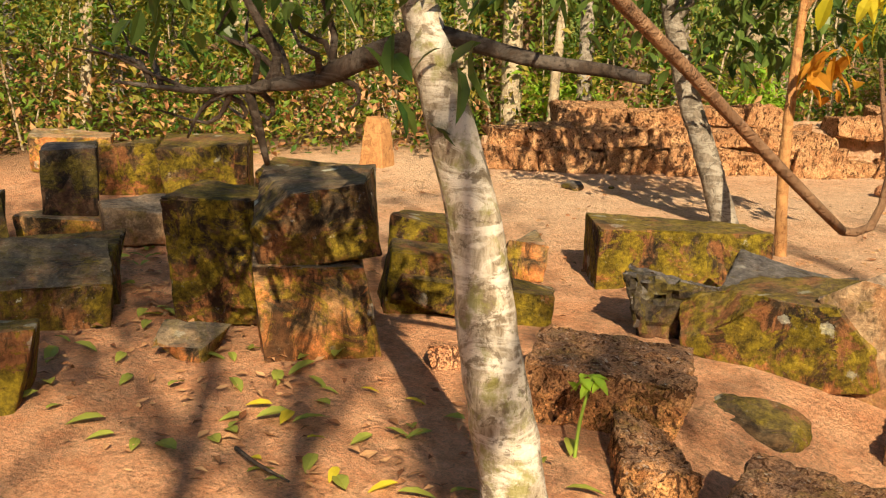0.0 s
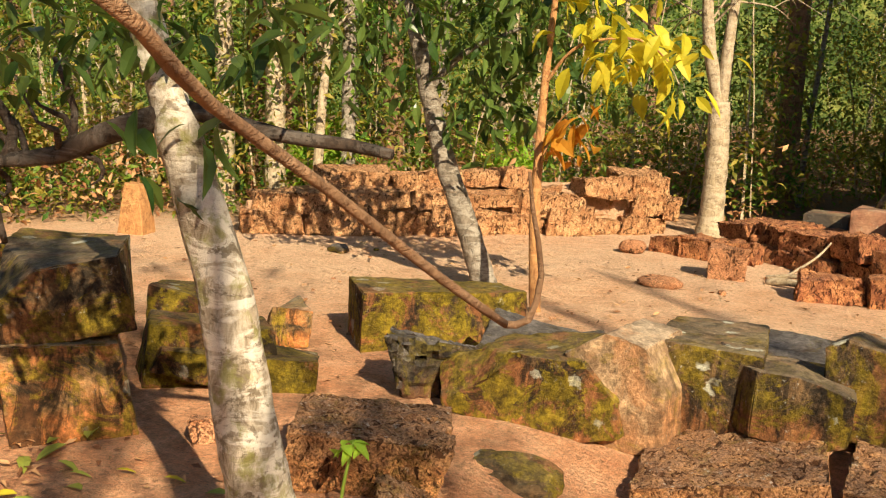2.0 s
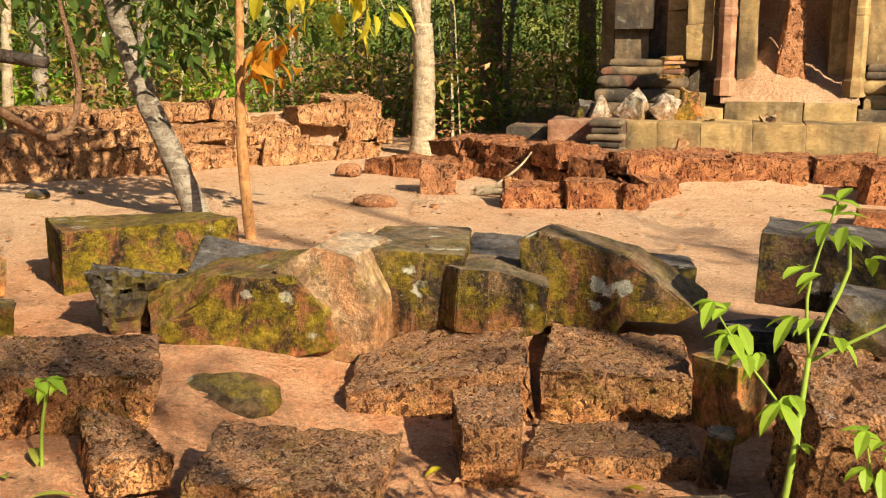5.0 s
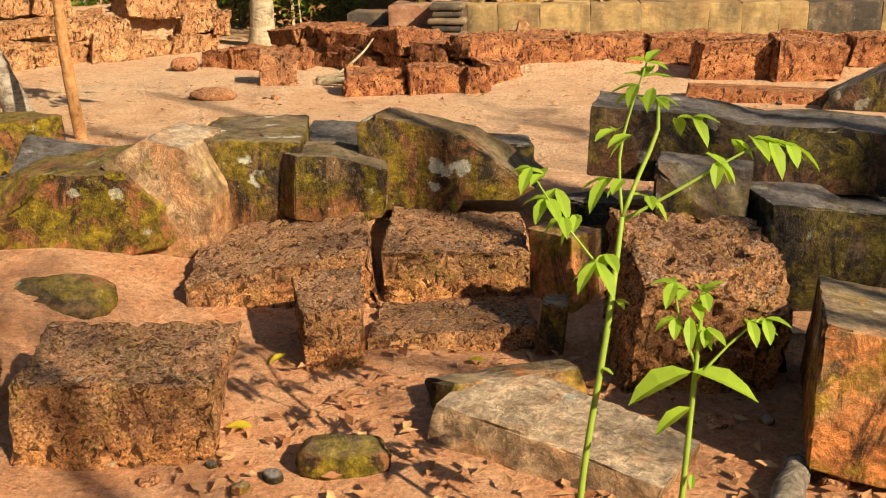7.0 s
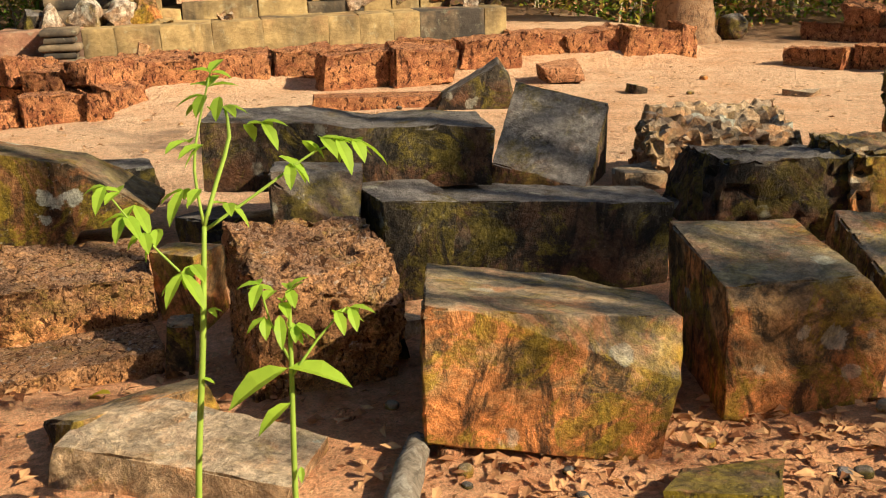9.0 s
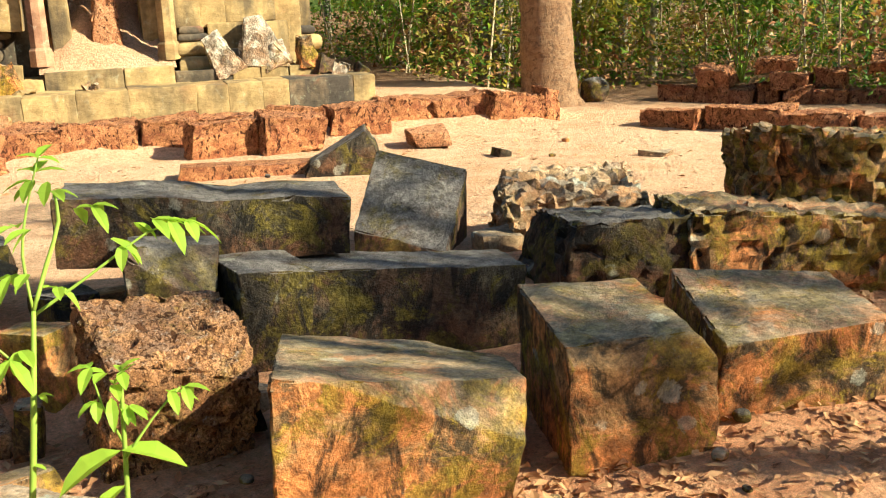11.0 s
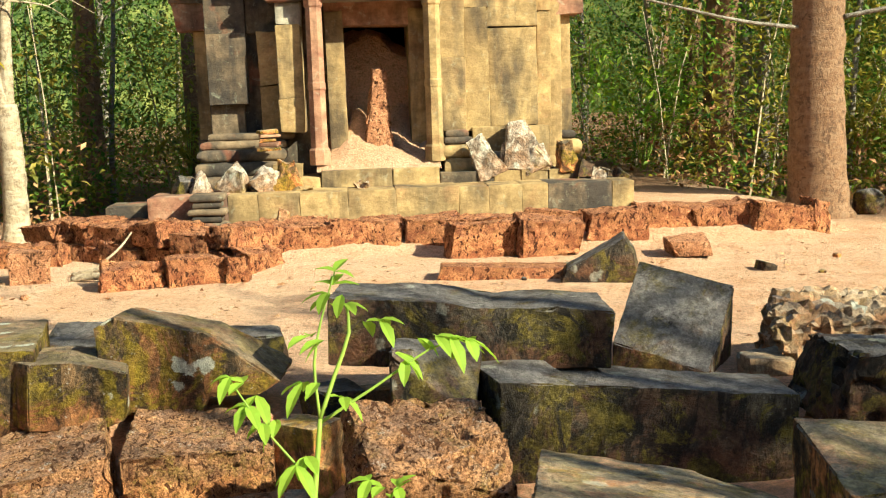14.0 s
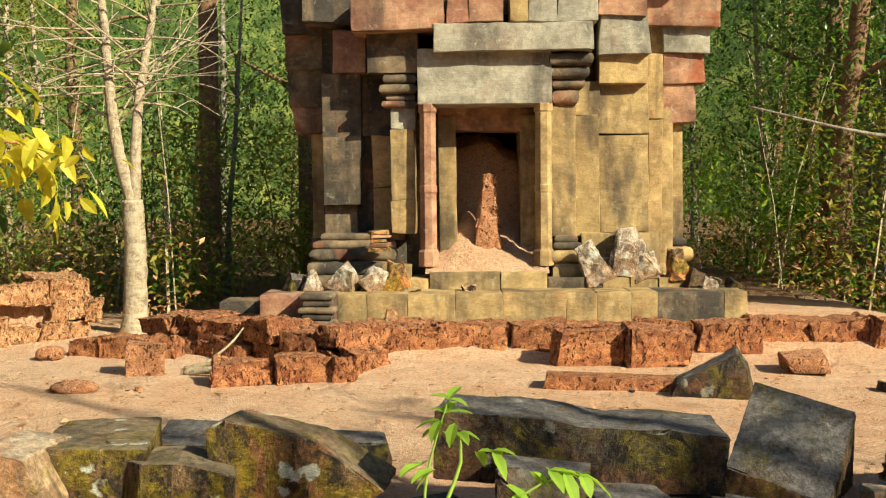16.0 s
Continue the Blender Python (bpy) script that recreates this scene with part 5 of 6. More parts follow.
_l1, _l2 = [(-3.36, 12.07, 1.56), (-3.52, 12.02, 2.3), (-3.59, 11.99, 3.16), (-3.64, 11.97, 3.94), (-3.9, 11.9, 6.0)], [(-3.34, 12.08, 1.60), (-3.28, 12.09, 2.63), (-3.17, 12.13, 3.37), (-3.06, 12.16, 3.97), (-2.8, 12.3, 5.6)]
_tw = []
for _i in range(64):
    _b = rt.choice((_l1, _l2))
    _k = rt.randrange(1, 4)
    _p = Vector(_b[_k]).lerp(Vector(_b[_k + 1]), rt.random())
    _dir = Vector((rt.uniform(-1, 1), rt.uniform(-0.6, 0.6), rt.uniform(-0.15, 0.5))).normalized()
    _q = _p + _dir * rt.uniform(0.5, 1.0)
    _e = _q + (_dir + Vector((rt.uniform(-0.5, 0.5), rt.uniform(-0.4, 0.4), rt.uniform(-0.5, 0.2)))).normalized() * rt.uniform(0.4, 1.0)
    _tw.append(([tuple(_p), tuple(_q), tuple(_e)], (0.016, 0.009, 0.003)))
    _tw.append(([tuple(_q), tuple(_q.lerp(_e, 0.5) + Vector((rt.uniform(-0.15, 0.15), 0, rt.uniform(0.05, 0.25)))), tuple(_e + Vector((rt.uniform(-0.3, 0.3), 0.1, rt.uniform(0.2, 0.5))))], (0.007, 0.005, 0.002)))
tree("bare_tree", [(-3.37, 12.06, -0.05), (-3.36, 12.07, 0.25), (-3.34, 12.07, 0.95), (-3.36, 12.07, 1.60)], (0.19, 0.145, 0.13, 0.125), BARK_CREAM, "forked leafless tree with smooth cream bark", [(_l1, (0.085, 0.075, 0.06, 0.05, 0.02)), (_l2, (0.08, 0.06, 0.05, 0.045, 0.02))] + _tw, seed=6)
tree("tall_tree", [(-3.5, 16.4, -0.1), (-3.48, 16.4, 2.0), (-3.46, 16.4, 5.0), (-3.4, 16.4, 11)], (0.20, 0.165, 0.15, 0.11), BARK_BROWN, "tall straight forest tree with reddish-brown bark", [([(-3.46, 16.4, 6.5), (-4.4, 16.0, 7.4), (-5.2, 15.8, 8.6)], (0.06, 0.04, 0.015)), ([(-3.44, 16.4, 7.4), (-2.6, 16.8, 8.4), (-1.9, 17.2, 9.6)], (0.06, 0.04, 0.015))], [(LEAF_MID, [(-5.0, 15.8, 8.4), (-4.4, 16.0, 8.0), (-2.3, 17.0, 9.2), (-3.4, 16.4, 10.6), (-2.8, 16.6, 10.2), (-4.0, 16.2, 10.0)], 60, 0.45, 0.16, 0.42)], seed=7)
tree("tall_tree", [(6.05, 11.6, -0.1), (6.02, 11.6, 0.4), (5.98, 11.6, 2.5), (5.95, 11.6, 5.0), (5.9, 11.6, 11)], (0.46, 0.34, 0.29, 0.27, 0.2), BARK_BROWN, "massive straight forest tree with brown bark", [([(5.7, 11.5, 2.2), (4.9, 11.4, 2.3), (3.8, 11.6, 2.6)], (0.025, 0.02, 0.01), BARK_GREY), ([(6.2, 11.4, 2.3), (7.2, 11.2, 2.5), (8.2, 11.2, 2.9)], (0.03, 0.02, 0.01), BARK_GREY)], seed=8)
block("tree_stump", -8.16, 7.52, -0.08, 0.34, 0.30, 0.62, 20, BARK_ORANGE, "pale sawn tree stump with spreading foot", 95, n=7, corner=0.03, top=(0.58, 0.58), category="tree stump", group="trees")


# ---- the forest round about ----
def clump_centres(rnd, count, rx, rz, z0):
    out = []
    while len(out) < count:
        p = Vector((rnd.uniform(-1, 1), rnd.uniform(-1, 1), rnd.uniform(-1, 1)))
        if 0.25 < p.length < 1:
            out.append(Vector((p.x * rx, p.y * rx, z0 + p.z * rz)))
    return out


def forest_tree(seed, height, r, crown_r, crown_z, clumps, leaf, bark, label):
    rnd = random.Random(seed)
    lean = rnd.uniform(-0.5, 0.5)
    pts = [(0, 0, -0.3), (lean * 0.2, 0, height * 0.25), (lean * 0.6, rnd.uniform(-0.2, 0.2), height * 0.55), (lean, 0, height)]
    centres = clump_centres(rnd, clumps, crown_r, height * 0.32, crown_z)
    limbs = []
    for _ in range(6):
        h = rnd.uniform(0.3, 0.8)
        a = rnd.uniform(0, 6.28)
        l = crown_r * rnd.uniform(0.5, 0.9)
        limbs.append(([(lean * h * 0.9, 0, height * h), (lean * h + math.cos(a) * l * 0.5, math.sin(a) * l * 0.5, height * h + 0.4), (lean * h + math.cos(a) * l, math.sin(a) * l, height * h + rnd.uniform(0.2, 1.0))], (r * 0.4, r * 0.25, r * 0.08)))
    return tree("forest_tree", pts, (r * 1.3, r, r * 0.85, r * 0.4), bark, label, limbs, [(leaf, centres, 40, 0.30, 0.125, 0.42)], seed, group="forest", sides=8)


kinds = []
for _s, (_h, _rr, _cr, _cz, _n, _lf, _bk, _lb) in enumerate([
    (7.5, 0.09, 1.9, 4.6, 52, LEAF_MID, BARK_GREY, "slim forest tree with green leaves"),
    (8.5, 0.12, 2.2, 5.2, 60, LEAF_OLIVE, BARK_CREAM, "pale-barked forest tree with olive leaves"),
    (6.0, 0.06, 1.6, 3.6, 46, LEAF_MID, BARK_CREAM, "thin pale forest tree with fresh leaves"),
    (9.5, 0.15, 2.6, 6.0, 70, LEAF_DARK, BARK_BROWN, "tall brown-barked forest tree with dark leaves"),
    (5.0, 0.045, 1.5, 2.8, 44, LEAF_OLIVE, BARK_GREY, "low thin forest tree with yellowing leaves"),
]):
    kinds.append(forest_tree(300 + _s, _h, _rr, _cr, _cz, _n, _lf, _bk, _lb))
_first = set()


def in_forest(x, y):
    """Outside the court and clear of the tower."""
    if math.hypot(x, y) < 9:
        return False
    a = (-9.2 < x < 9.0 and -4 < y < 12.6 - 0.0 * x)
    b = (-2.9 < x < 4.9 and 9 < y < 18.5)
    c = (-9.0 < x < -3.5 and y < 9.5 + (x + 7) * 1.15 + 1.5 and y > -4)
    return not (a and not (x < -4 and y > 9.8 + (x + 7) * 1.15 + 1.2)) and not b and not c


def put_forest(count, r0, r1, a0, a1, seed):
    rnd = random.Random(seed)
    made, tries = 0, 0
    while made < count and tries < count * 30:
        tries += 1
        r, a = r0 + (r1 - r0) * rnd.random() ** 1.2, radians(rnd.uniform(a0, a1))
        x, y = 0.5 + r * math.sin(a), 1.0 + r * math.cos(a)
        if not in_forest(x, y):
            continue
        k = rnd.randrange(len(kinds))
        m = pose(x, y, ground_z(x, y) - 0.05, 0, 0, rnd.uniform(0, 360))
        if k not in _first:
            _first.add(k)
            kinds[k].matrix_world = m
        else:
            copy_thing(kinds[k], m)
        made += 1


put_forest(105, 11.5, 30, -85, 30, 41)     # ahead
put_forest(22, 15, 30, 30, 60, 44)
put_forest(16, 12, 26, -160, -85, 42)       # to the west


def undergrowth(name, material, count, seed, spread_z, length, label, r0=12.0, r1=30.0, a0=-85, a1=62):
    rnd = random.Random(seed)
    verts, faces = [], []
    made = 0
    while made < count:
        r, a = r0 + (r1 - r0) * rnd.random() ** 1.3, radians(rnd.uniform(a0, a1))
        x, y = 0.5 + r * math.sin(a), 1.0 + r * math.cos(a)
        if not in_forest(x, y):
            continue
        made += 1
        z0, top = ground_z(x, y), rnd.random() ** 1.5 * spread_z
        for _ in range(14):
            o = Vector((rnd.gauss(0, 0.2), rnd.gauss(0, 0.2), rnd.gauss(0, 0.18)))
            l = length * rnd.uniform(0.6, 1.4)
            leaf_geometry(verts, faces, Vector((x, y, max(z0 + 0.05, z0 + top))) + o, Vector((rnd.gauss(0, 1), rnd.gauss(0, 1), rnd.gauss(0, 0.7))), Vector((rnd.gauss(0, 0.6), rnd.gauss(0, 0.6), 1)), l, l * 0.42)
    return thing(name, mesh_of(name, verts, faces, material), Matrix(), label, "undergrowth", kind="stuff")


undergrowth("undergrowth", LEAF_MID, 7000, 51, 3.0, 0.115, "dense green forest undergrowth")
undergrowth("dry_undergrowth", LEAF_OLIVE, 6000, 52, 2.6, 0.115, "yellowing dry forest undergrowth")
undergrowth("brown_undergrowth", LEAF_DRY, 2600, 53, 1.0, 0.12, "brown dead leaves in the forest undergrowth")


def sapling_thicket(count, seed):
    """Thin bare stems between the trees, past counting."""
    rnd = random.Random(seed)
    verts, faces = [], []
    made = 0
    while made < count:
        r, a = 12 + 14 * rnd.random(), radians(rnd.uniform(-80, 60))
        x, y = 0.5 + r * math.sin(a), 1.0 + r * math.cos(a)
        if not in_forest(x, y):
            continue
        made += 1
        z0, h, w = ground_z(x, y), rnd.uniform(2, 5), rnd.uniform(0.008, 0.025)
        dx, dy = rnd.gauss(0, 0.35), rnd.gauss(0, 0.35)
        i = len(verts)
        for lev in (0, 0.5, 1):
            bx, by = x + dx * lev * (0.6 + lev), y + dy * lev * (0.6 + lev)
            for s in range(3):
                verts.append((bx + w * (1 - 0.6 * lev) * math.cos(2.1 * s), by + w * (1 - 0.6 * lev) * math.sin(2.1 * s), z0 - 0.05 + h * lev))
        for lev in range(2):
            for s in range(3):
                faces.append((i + lev * 3 + s, i + lev * 3 + (s + 1) % 3, i + lev * 3 + 3 + (s + 1) % 3, i + lev * 3 + 3 + s))
    return thing("sapling_thicket", mesh_of("sapling_thicket", verts, faces, BARK_CREAM), Matrix(), "thicket of thin pale saplings", "thicket", kind="stuff")


sapling_thicket(330, 61)


def backdrop():
    """Far wood all round: a plain ring well behind the trees."""
    m = Mat("far_wood", 1.0)
    # shaded gaps and sunlit leaves are painted into the flat ring by noise
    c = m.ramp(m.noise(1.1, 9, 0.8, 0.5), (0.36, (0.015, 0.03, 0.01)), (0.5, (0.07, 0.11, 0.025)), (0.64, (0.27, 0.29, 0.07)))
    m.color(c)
    verts, faces = [], []
    for i in range(97):
        a = 2 * math.pi * i / 96
        top = 13 + 3 * noise.noise(Vector((math.cos(a) * 4, math.sin(a) * 4, 0)))
        verts += [(1 + 44 * math.sin(a), 4 + 44 * math.cos(a), -0.5), (1 + 44 * math.sin(a), 4 + 44 * math.cos(a), top)]
    for i in range(96):
        faces.append((2 * i, 2 * i + 2, 2 * i + 3, 2 * i + 1))
    thing("backdrop", mesh_of("backdrop", verts, faces, m.m), Matrix(), "distant dark green wood, shaded gaps and lit leaves painted on a ring", "forest", kind="structure")


backdrop()

# ---- the tall weed between the blocks ----
def weed(name, stems, leaves, label):
    root = tagged(new(name), label, "weed", "weeds")
    for pts, rad in stems:
        part("stem", tube(pts, rad, STEM_GREEN, "stem", 6, 0.03, 1, 0.04), root)
    for tip, along, count, size in leaves:
        rnd = random.Random(hash(tip) % 999)
        a = Vector(along).normalized()
        s = a.cross(Vector((0, 0, 1))).normalized()
        for i in range(count + (1 if count > 2 else 0)):
            verts, faces = [], []
            side = (-1, 0, 1)[i % 3] if count > 1 else 0
            d = (a * (0.9 if side == 0 else 0.35) + s * side * 0.9 + Vector((rnd.uniform(-0.2, 0.2), rnd.uniform(-0.2, 0.2), rnd.uniform(-0.7, 0.1))))
            broad_leaf(verts, faces, Vector(tip) - a * size * 0.5 * (i // 3), d, Vector((0, 0, 1)), (size if count < 2 else size * 1.0) * rnd.uniform(0.7, 1.25), size * 0.44)
            part("leaf", mesh_of("leaf", verts, faces, LEAF_FRESH), root)
    return root


_main = [(0.35, 2.28, -0.22), (0.36, 2.30, 0.10), (0.41, 2.35, 0.49), (0.44, 2.43, 0.75)]
weed("tall_weed", [
    (_main, (0.009, 0.0085, 0.008, 0.006)),
    ([_main[3], (0.48, 2.47, 0.85), (0.52, 2.50, 0.95), (0.515, 2.53, 1.02)], (0.006, 0.0055, 0.005, 0.003)),
    ([_main[3], (0.43, 2.47, 0.88), (0.45, 2.50, 0.98), (0.49, 2.55, 1.10)], (0.004, 0.004, 0.003, 0.002)),
    ([(0.44, 2.43, 0.74), (0.58, 2.45, 0.82), (0.72, 2.48, 0.90), (0.80, 2.5, 0.92)], (0.005, 0.004, 0.003, 0.002)),
    ([(0.42, 2.38, 0.60), (0.30, 2.42, 0.74), (0.22, 2.47, 0.85)], (0.004, 0.003, 0.002)),
], [((0.49, 2.55, 1.10), (0.1, 0.2, 0.4), 6, 0.074), ((0.47, 2.53, 1.05), (-0.6, 0, 0.1), 3, 0.074), ((0.515, 2.53, 1.02), (0.6, 0, 0), 3, 0.068), ((0.60, 2.5, 0.98), (1, 0, 0.1), 4, 0.074), ((0.74, 2.5, 0.93), (1, 0, 0.1), 4, 0.081), ((0.82, 2.5, 0.92), (1, 0.1, -0.2), 5, 0.088), ((0.66, 2.47, 0.88), (0.6, -0.5, -0.3), 4, 0.074), ((0.50, 2.44, 0.80), (0.9, -0.2, 0.0), 3, 0.068), ((0.42, 2.48, 0.95), (-0.8, 0.2, 0.2), 4, 0.081), ((0.40, 2.45, 0.84), (-1, 0.2, 0), 4, 0.081), ((0.30, 2.42, 0.75), (-0.8, -0.3, -0.1), 4, 0.074), ((0.22, 2.47, 0.86), (-0.7, 0, 0.4), 5, 0.074), ((0.26, 2.45, 0.79), (-0.4, -0.6, -0.3), 4, 0.081), ((0.38, 2.36, 0.66), (-0.5, -0.7, -0.2), 4, 0.081), ((0.43, 2.37, 0.56), (0.3, -0.8, 0.0), 2, 0.04), ((0.40, 2.33, 0.40), (0.7, -0.5, 0.0), 2, 0.035)],
    "tall slender weed with fresh green leaflets")
_m2 = [(0.58, 2.20, -0.22), (0.59, 2.20, 0.12), (0.61, 2.25, 0.45), (0.62, 2.28, 0.62)]
weed("small_weed", [
    (_m2, (0.0075, 0.0075, 0.006, 0.004)),
    ([_m2[2], (0.57, 2.27, 0.55), (0.555, 2.28, 0.64)], (0.004, 0.003, 0.002)),
    ([(0.61, 2.24, 0.42), (0.68, 2.26, 0.50), (0.75, 2.28, 0.56)], (0.004, 0.003, 0.002)),
], [((0.60, 2.24, 0.44), (0.9, -0.3, 0.25), 1, 0.19), ((0.60, 2.24, 0.44), (-0.9, -0.25, 0.2), 1, 0.20), ((0.60, 2.22, 0.36), (-0.7, -0.6, -0.2), 1, 0.1), ((0.555, 2.28, 0.64), (-0.5, 0, 0.3), 4, 0.074), ((0.56, 2.27, 0.56), (-0.8, -0.2, 0), 3, 0.068), ((0.62, 2.28, 0.62), (0.3, 0, 0.5), 5, 0.068), ((0.76, 2.28, 0.56), (0.6, 0, 0.1), 5, 0.068), ((0.63, 2.26, 0.54), (0.5, -0.5, 0), 4, 0.061), ((0.61, 2.2, 0.2), (-0.2, -0.7, 0.2), 1, 0.04)],
    "small weed with broad lower leaves")


# ---- fallen leaves ----
def litter(name, material, count, area, seed, size, label, category="leaf litter"):
    rnd = random.Random(seed)
    verts, faces = [], []
    for _ in range(count):
        x0, x1, y0, y1 = rnd.choice(area)
        x, y = rnd.uniform(x0, x1), rnd.uniform(y0, y1)
        l = size * rnd.uniform(0.5, 1.3)
        a = rnd.uniform(0, 6.28)
        leaf_geometry(verts, faces, Vector((x, y, ground_z(x, y) + 0.012 + rnd.random() * 0.012)), Vector((math.cos(a), math.sin(a), rnd.uniform(-0.12, 0.25))), Vector((rnd.gauss(0, 0.35), rnd.gauss(0, 0.35), 1)), l, l * rnd.uniform(0.35, 0.5), rnd.uniform(-0.2, 0.3))
    return thing(name, mesh_of(name, verts, faces, material), Matrix(), label, category, kind="stuff")


litter("dry_leaf_litter", LEAF_DRY, 2700, [(-0.9, 1.0, 2.4, 4.0), (1.0, 4.0, 2.2, 3.0), (1.0, 4.2, 2.2, 3.0), (1.2, 4.2, 2.2, 3.0), (2.4, 4.6, 3.6, 5.0), (-5.5, -2.0, 1.6, 3.0), (2.4, 4.6, 3.6, 5.0), (-6.5, -4.5, 2.4, 4.0)], 71, 0.065, "dry brown fallen leaves")
litter("court_leaf_litter", LEAF_DRY, 900, [(-8, -2, 4, 9.5), (-3, 6, 5.5, 9.5)], 72, 0.06, "scattered dry leaves on the court")


def fallen_leaves(material, count, area, seed, size, label):
    rnd = random.Random(seed)
    verts, faces = [], []
    broad_leaf(verts, faces, Vector((0, 0, 0.02)), Vector((1, 0, 0.05)), Vector((0, 0.15, 1)), size, size * 0.42, 0.12)
    me = mesh_of("fallen_leaf", verts, faces, material)
    for _ in range(count):
        x0, x1, y0, y1 = rnd.choice(area)
        x, y = rnd.uniform(x0, x1), rnd.uniform(y0, y1)
        ob = thing("fallen_leaf", me, pose(x, y, ground_z(x, y) + 0.01, rnd.uniform(-8, 8), rnd.uniform(-10, 5), rnd.uniform(0, 360)) @ Matrix.Scale(rnd.uniform(0.6, 1.2), 4), label, "leaf", "fallen leaves")


fallen_leaves(LEAF_FALLEN, 105, [(-3.6, -1.9, 1.7, 3.0), (-5.2, -3.6, 1.6, 2.9), (-6.2, -4.6, 2.9, 3.9)], 81, 0.13, "fallen green leaf lying on sandy soil")
fallen_leaves(LEAF_YELLOW, 14, [(-0.9, 0.6, 2.9, 3.9), (-3.2, -2.2, 2.0, 2.8)], 82, 0.11, "fallen yellow leaf lying on sandy soil")

# ---- trees behind the camera, which throw the shadows ----
def shade_tree(x, y, height, r, seed, clumps, wide):
    rnd = random.Random(seed)
    centres = clump_centres(rnd, clumps, wide, wide * 0.62, height * 0.85)
    limbs = []
    for i in range(5):
        a = rnd.uniform(0, 6.28)
        limbs.append(([(0, 0, height * 0.6), (math.cos(a) * wide * 0.4, math.sin(a) * wide * 0.4, height * 0.72), (math.cos(a) * wide * 0.9, math.sin(a) * wide * 0.9, height * 0.85)], (r * 0.4, r * 0.25, 0.01)))
    return tree("forest_tree", [(0, 0, -0.2), (rnd.uniform(-0.1, 0.1), 0, height * 0.4), (rnd.uniform(-0.2, 0.2), rnd.uniform(-0.2, 0.2), height)], (r * 1.2, r, r * 0.5), BARK_GREY, "tall slim tree with a thin open crown", limbs, [(LEAF_MID, centres, 15 if clumps < 20 else 40, 0.34, 0.2, 0.45)], seed, pose(x, y, ground_z(x, y) - 0.02), "forest", 8)


_sx, _sy = math.sin(_az), math.cos(_az)
# where each one's shadow falls, its distance, height, girth, clumps and spread
for _i, (_px, _py, _far, _hh, _rr, _cl, _wd) in enumerate([(-2.71, 1.69, 8.5, 9.5, 0.055, 5, 2.4), (-2.52, 1.90, 9.6, 10.5, 0.06, 6, 2.4), (-2.12, 2.30, 8.6, 9.5, 0.055, 5, 2.4), (-6.5, 3.1, 14.5, 11.2, 0.09, 30, 2.0), (-5.7, 3.0, 13.5, 10.5, 0.05, 22, 1.5), (0.2, 4.6, 12.5, 11.0, 0.10, 9, 2.4), (2.9, 4.9, 11.0, 9.4, 0.07, 9, 2.4), (3.9, 3.1, 13.0, 10.1, 0.06, 30, 2.3), (3.9, 4.6, 13.0, 11.0, 0.08, 12, 2.4), (-1.0, 6.6, 15.5, 12.2, 0.09, 10, 2.4), (-2.2, 3.6, 11.6, 9.0, 0.05, 8, 0.6)]):
    shade_tree(_px + _sx * _far, _py + _sy * _far, _hh, _rr, 400 + _i, _cl, _wd)

# ---- small things lying about ----
def stick(name, pts, radii, bark, label, category="root"):
    return thing(name, tube(pts, radii, bark, name, 8, 0.15, 3, 0.05), Matrix(), label, category, "roots and sticks")


stick("pale_root", [(-2.0, 9.2, 0.02), (-1.8, 9.15, 0.05), (-1.55, 9.05, 0.04), (-1.35, 9.0, -0.01)], (0.03, 0.035, 0.03, 0.02), BARK_CREAM, "pale tree root lying on the sand")
stick("pale_root", [(-2.05, 9.4, 0.03), (-1.75, 9.38, 0.07), (-1.5, 9.3, 0.03)], (0.02, 0.022, 0.015), BARK_CREAM, "thin pale root on the court")
stick("pale_root", [(-1.95, 9.5, 0.0), (-1.7, 9.7, 0.2), (-1.6, 9.9, 0.34)], (0.012, 0.012, 0.008), BARK_CREAM, "thin root climbing broken laterite")
stick("grey_log", [(1.02, 2.92, -0.17), (0.95, 2.70, -0.15), (0.86, 2.45, -0.16), (0.78, 2.2, -0.18)], (0.04, 0.05, 0.055, 0.05), BARK_GREY, "short grey log in the leaf litter", "log")
stick("dead_twig", [(-1.06, 4.86, 0.36), (-1.1, 4.84, 0.41), (-1.17, 4.82, 0.43), (-1.19, 4.82, 0.45)], (0.014, 0.012, 0.009, 0.006), BARK_DARK, "short dead twig on a mossy block", "twig")
stick("dead_twig", [(-2.9, 2.0, 0.02), (-2.7, 1.95, 0.04), (-2.55, 1.97, 0.02)], (0.008, 0.007, 0.004), BARK_DARK, "thin dead twig on the sand", "twig")
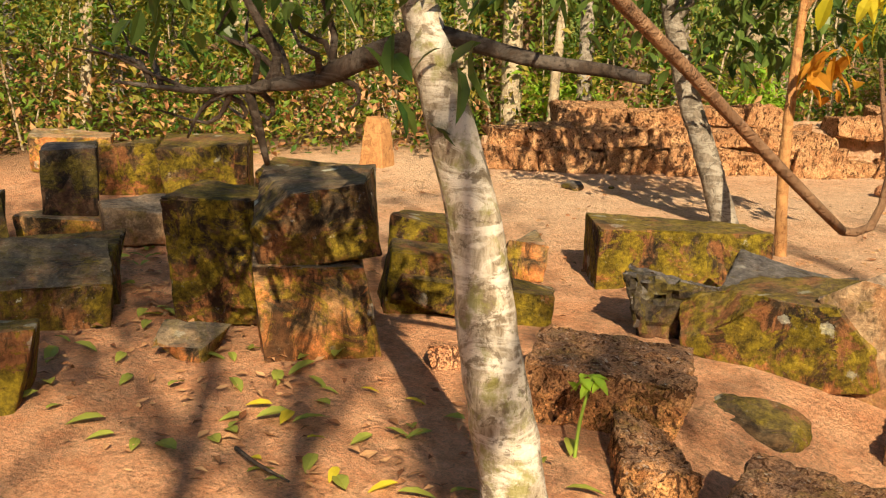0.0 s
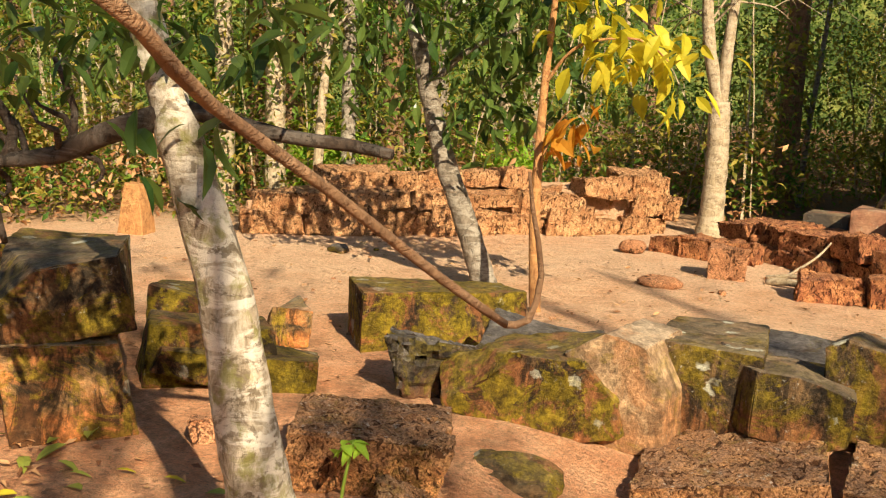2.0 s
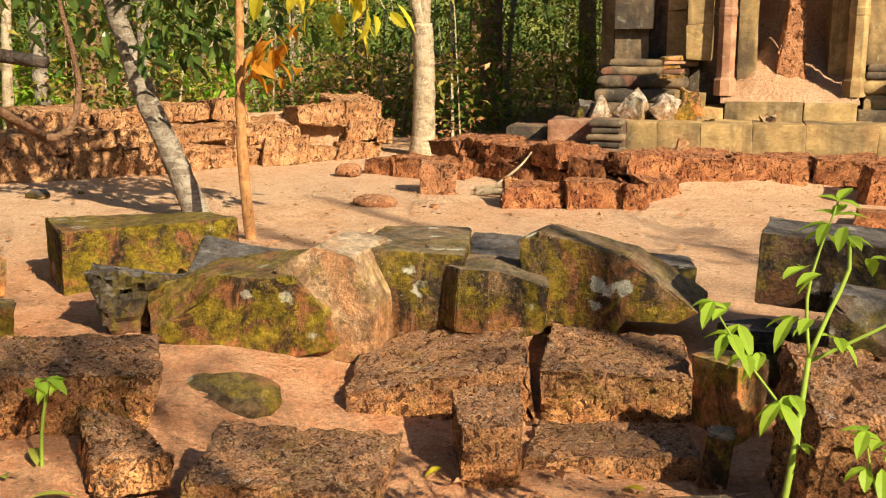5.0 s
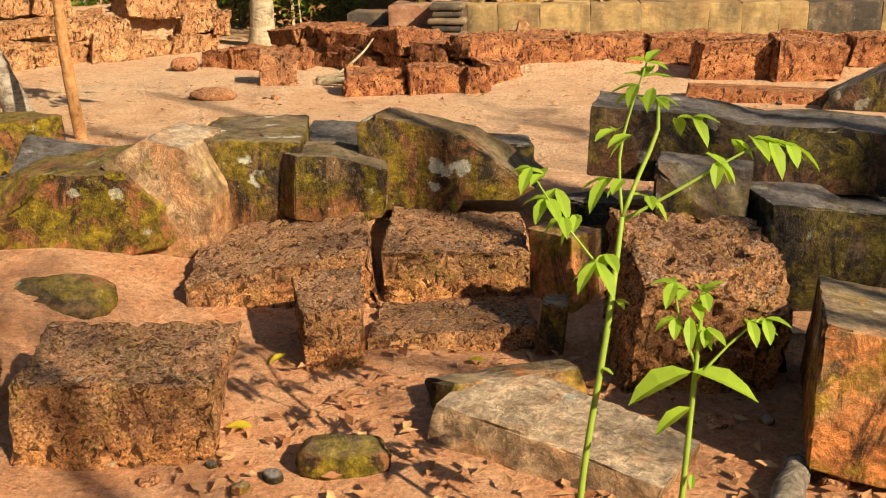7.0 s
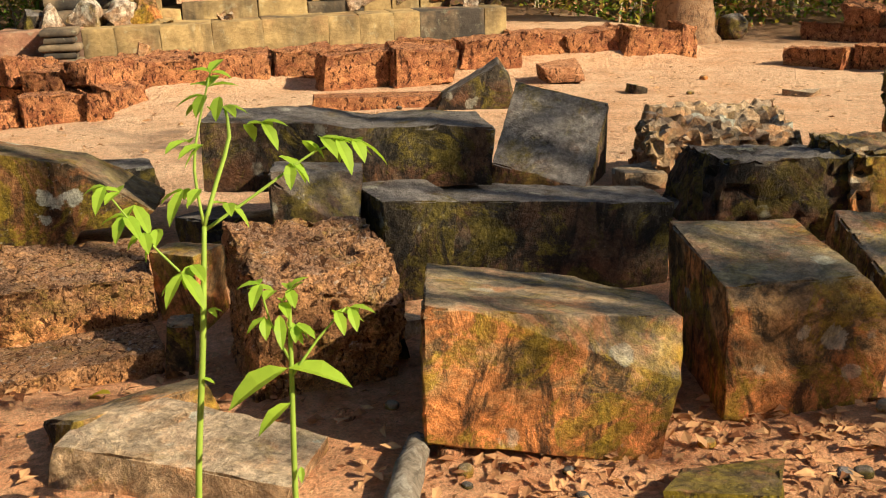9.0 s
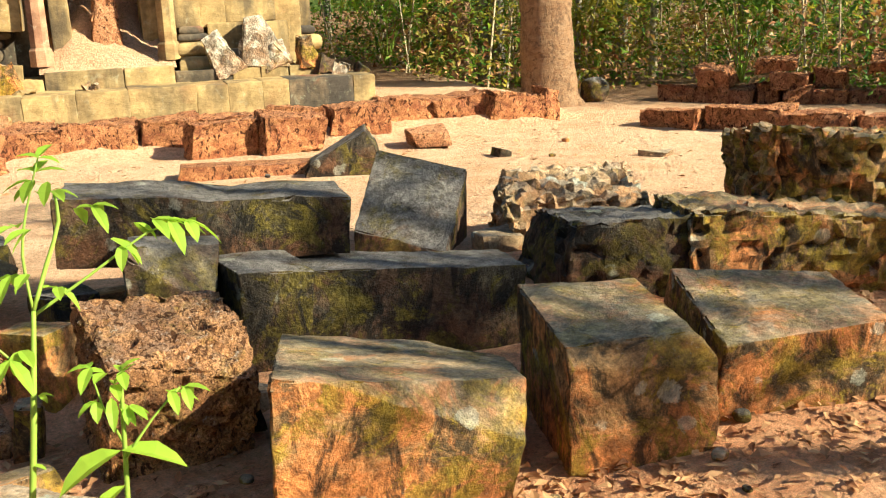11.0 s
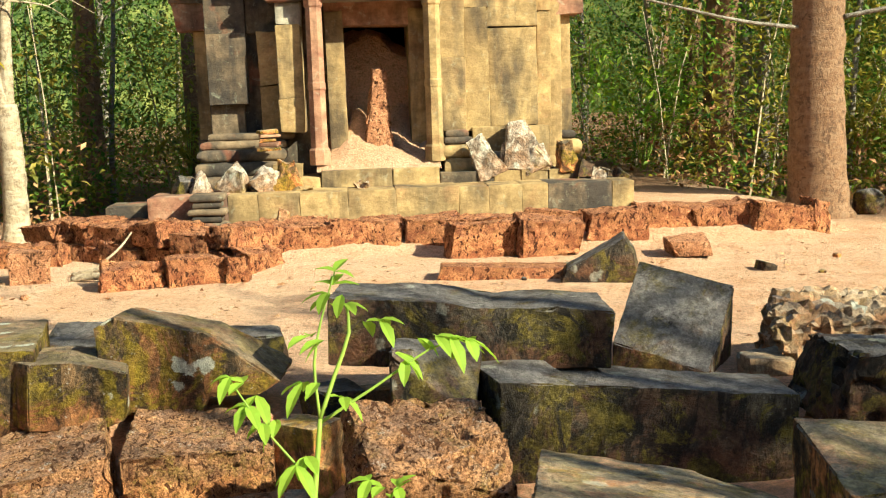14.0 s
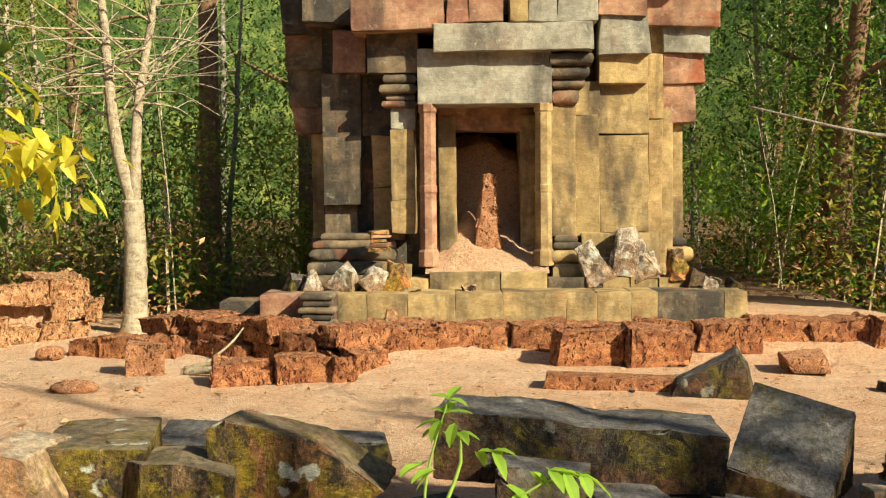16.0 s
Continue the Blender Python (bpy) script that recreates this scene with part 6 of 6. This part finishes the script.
for _i, (_x, _y, _w, _h, _mm) in enumerate([(1.02, 3.75, 0.20, 0.14, DARK), (1.12, 3.95, 0.26, 0.10, PALE), (1.05, 4.55, 0.45, 0.10, OCHRE), (0.42, 4.72, 0.30, 0.24, DARK), (0.30, 4.32, 0.26, 0.36, OCHRE), (0.62, 4.95, 0.30, 0.12, PALE), (-2.1, 6.1, 0.26, 0.14, EARTH), (-1.9, 5.6, 0.2, 0.13, OCHRE), (-2.25, 5.75, 0.3, 0.16, DARK), (-1.7, 5.5, 0.16, 0.12, EARTH), (2.72, 5.15, 0.26, 0.14, PALE), (-3.05, 3.3, 0.22, 0.12, EARTH), (4.05, 8.3, 0.2, 0.1, DARK), (5.2, 7.6, 0.25, 0.08, PALE)]):
    block("broken_stone", _x, _y, ground_z(_x, _y) - 0.03, _w, _w * 0.75, _h, 37 * _i, _mm, "broken piece of stone among fallen blocks", 500 + _i, (_i % 5 - 2, 3), n=5, corner=0.03, category="stone", group="broken stones")
_rp = random.Random(8)
for _i in range(46):
    _x, _y = _rp.choice([(_rp.uniform(-1.2, 1.2), _rp.uniform(2.6, 3.8)), (_rp.uniform(1, 4), _rp.uniform(2.3, 2.9)), (_rp.uniform(-6, 5), _rp.uniform(6, 9.5))])
    _w = _rp.uniform(0.03, 0.09)
    if _i < 6:
        _pm = rock_mesh("pebble", 0.07, 0.055, 0.04, (EARTH, OCHRE, DARK)[_i % 3], 600 + _i, n=2.6, corner=0.008, rough=0.004, cell=0.02)
        _pl = [_pm] if _i == 0 else _pl + [_pm]
    thing("pebble", _pl[_i % len(_pl)], pose(_x, _y, ground_z(_x, _y) - 0.008, 0, 0, _rp.uniform(0, 360)) @ Matrix.Scale(_w / 0.07, 4), "small worn pebble on sandy soil", "pebble", "pebbles")


# ---- a sprout and a bright bush ----
weed("sprout", [([(-2.06, 2.92, -0.06), (-2.05, 2.93, 0.12), (-2.02, 2.95, 0.30)], (0.008, 0.007, 0.005))], [((-2.02, 2.95, 0.30), (0.6, 0.6, 0.2), 6, 0.09), ((-2.02, 2.95, 0.29), (-0.6, -0.5, 0.1), 5, 0.09)], "young sprout with fresh green leaves by a laterite block")
weed("sprout", [([(-1.62, 2.86, -0.20), (-1.61, 2.87, -0.08)], (0.006, 0.004))], [((-1.61, 2.87, -0.08), (0.5, -0.6, 0.2), 6, 0.07)], "tiny yellow-green sprout in the soil")


def bush(x, y, height, spread, material, count, seed, label):
    rnd = random.Random(seed)
    root = tagged(new("bush"), label, "bush", "bushes")
    root.matrix_world = pose(x, y, ground_z(x, y) - 0.03)
    centres = []
    for i in range(9):
        a, l = rnd.uniform(0, 6.28), rnd.uniform(0.4, 1.0) * spread
        tip = (math.cos(a) * l, math.sin(a) * l, height * rnd.uniform(0.55, 1.0))
        part("stem", tube([(0, 0, 0), (tip[0] * 0.4, tip[1] * 0.4, tip[2] * 0.6), tip], (0.012, 0.009, 0.004), STEM_GREEN, "stem", 5, 0.03, i, 0.2), root)
        centres += [Vector(tip) * f for f in (0.6, 0.75, 0.9, 1.0)]
    part("foliage", leaves_mesh("foliage", centres, count, 0.14, 0.20, 0.3, material, seed), root)


bush(-8.3, 10.9, 1.5, 0.7, LEAF_FRESH, 14, 31, "bright yellow-green bush at the forest's edge")
bush(-6.6, 12.9, 1.2, 0.6, LEAF_FRESH, 10, 32, "small bright bush behind the ruined wall")
bush(-11.0, 8.5, 1.4, 0.8, LEAF_OLIVE, 14, 33, "dry olive bush at the forest's edge")
bush(-2.2, 17.5, 1.6, 0.9, LEAF_OLIVE, 14, 34, "dry olive bush beside a tree")
bush(7.8, 13.8, 1.8, 0.9, LEAF_OLIVE, 16, 35, "yellowing bush at the forest's edge")
bush(5.2, 16.0, 2.0, 1.0, LEAF_FRESH, 14, 36, "light green bush behind the tower")
bush(9.4, 12.4, 2.4, 1.0, LEAF_MID, 18, 37, "dense green bush at the forest's edge")
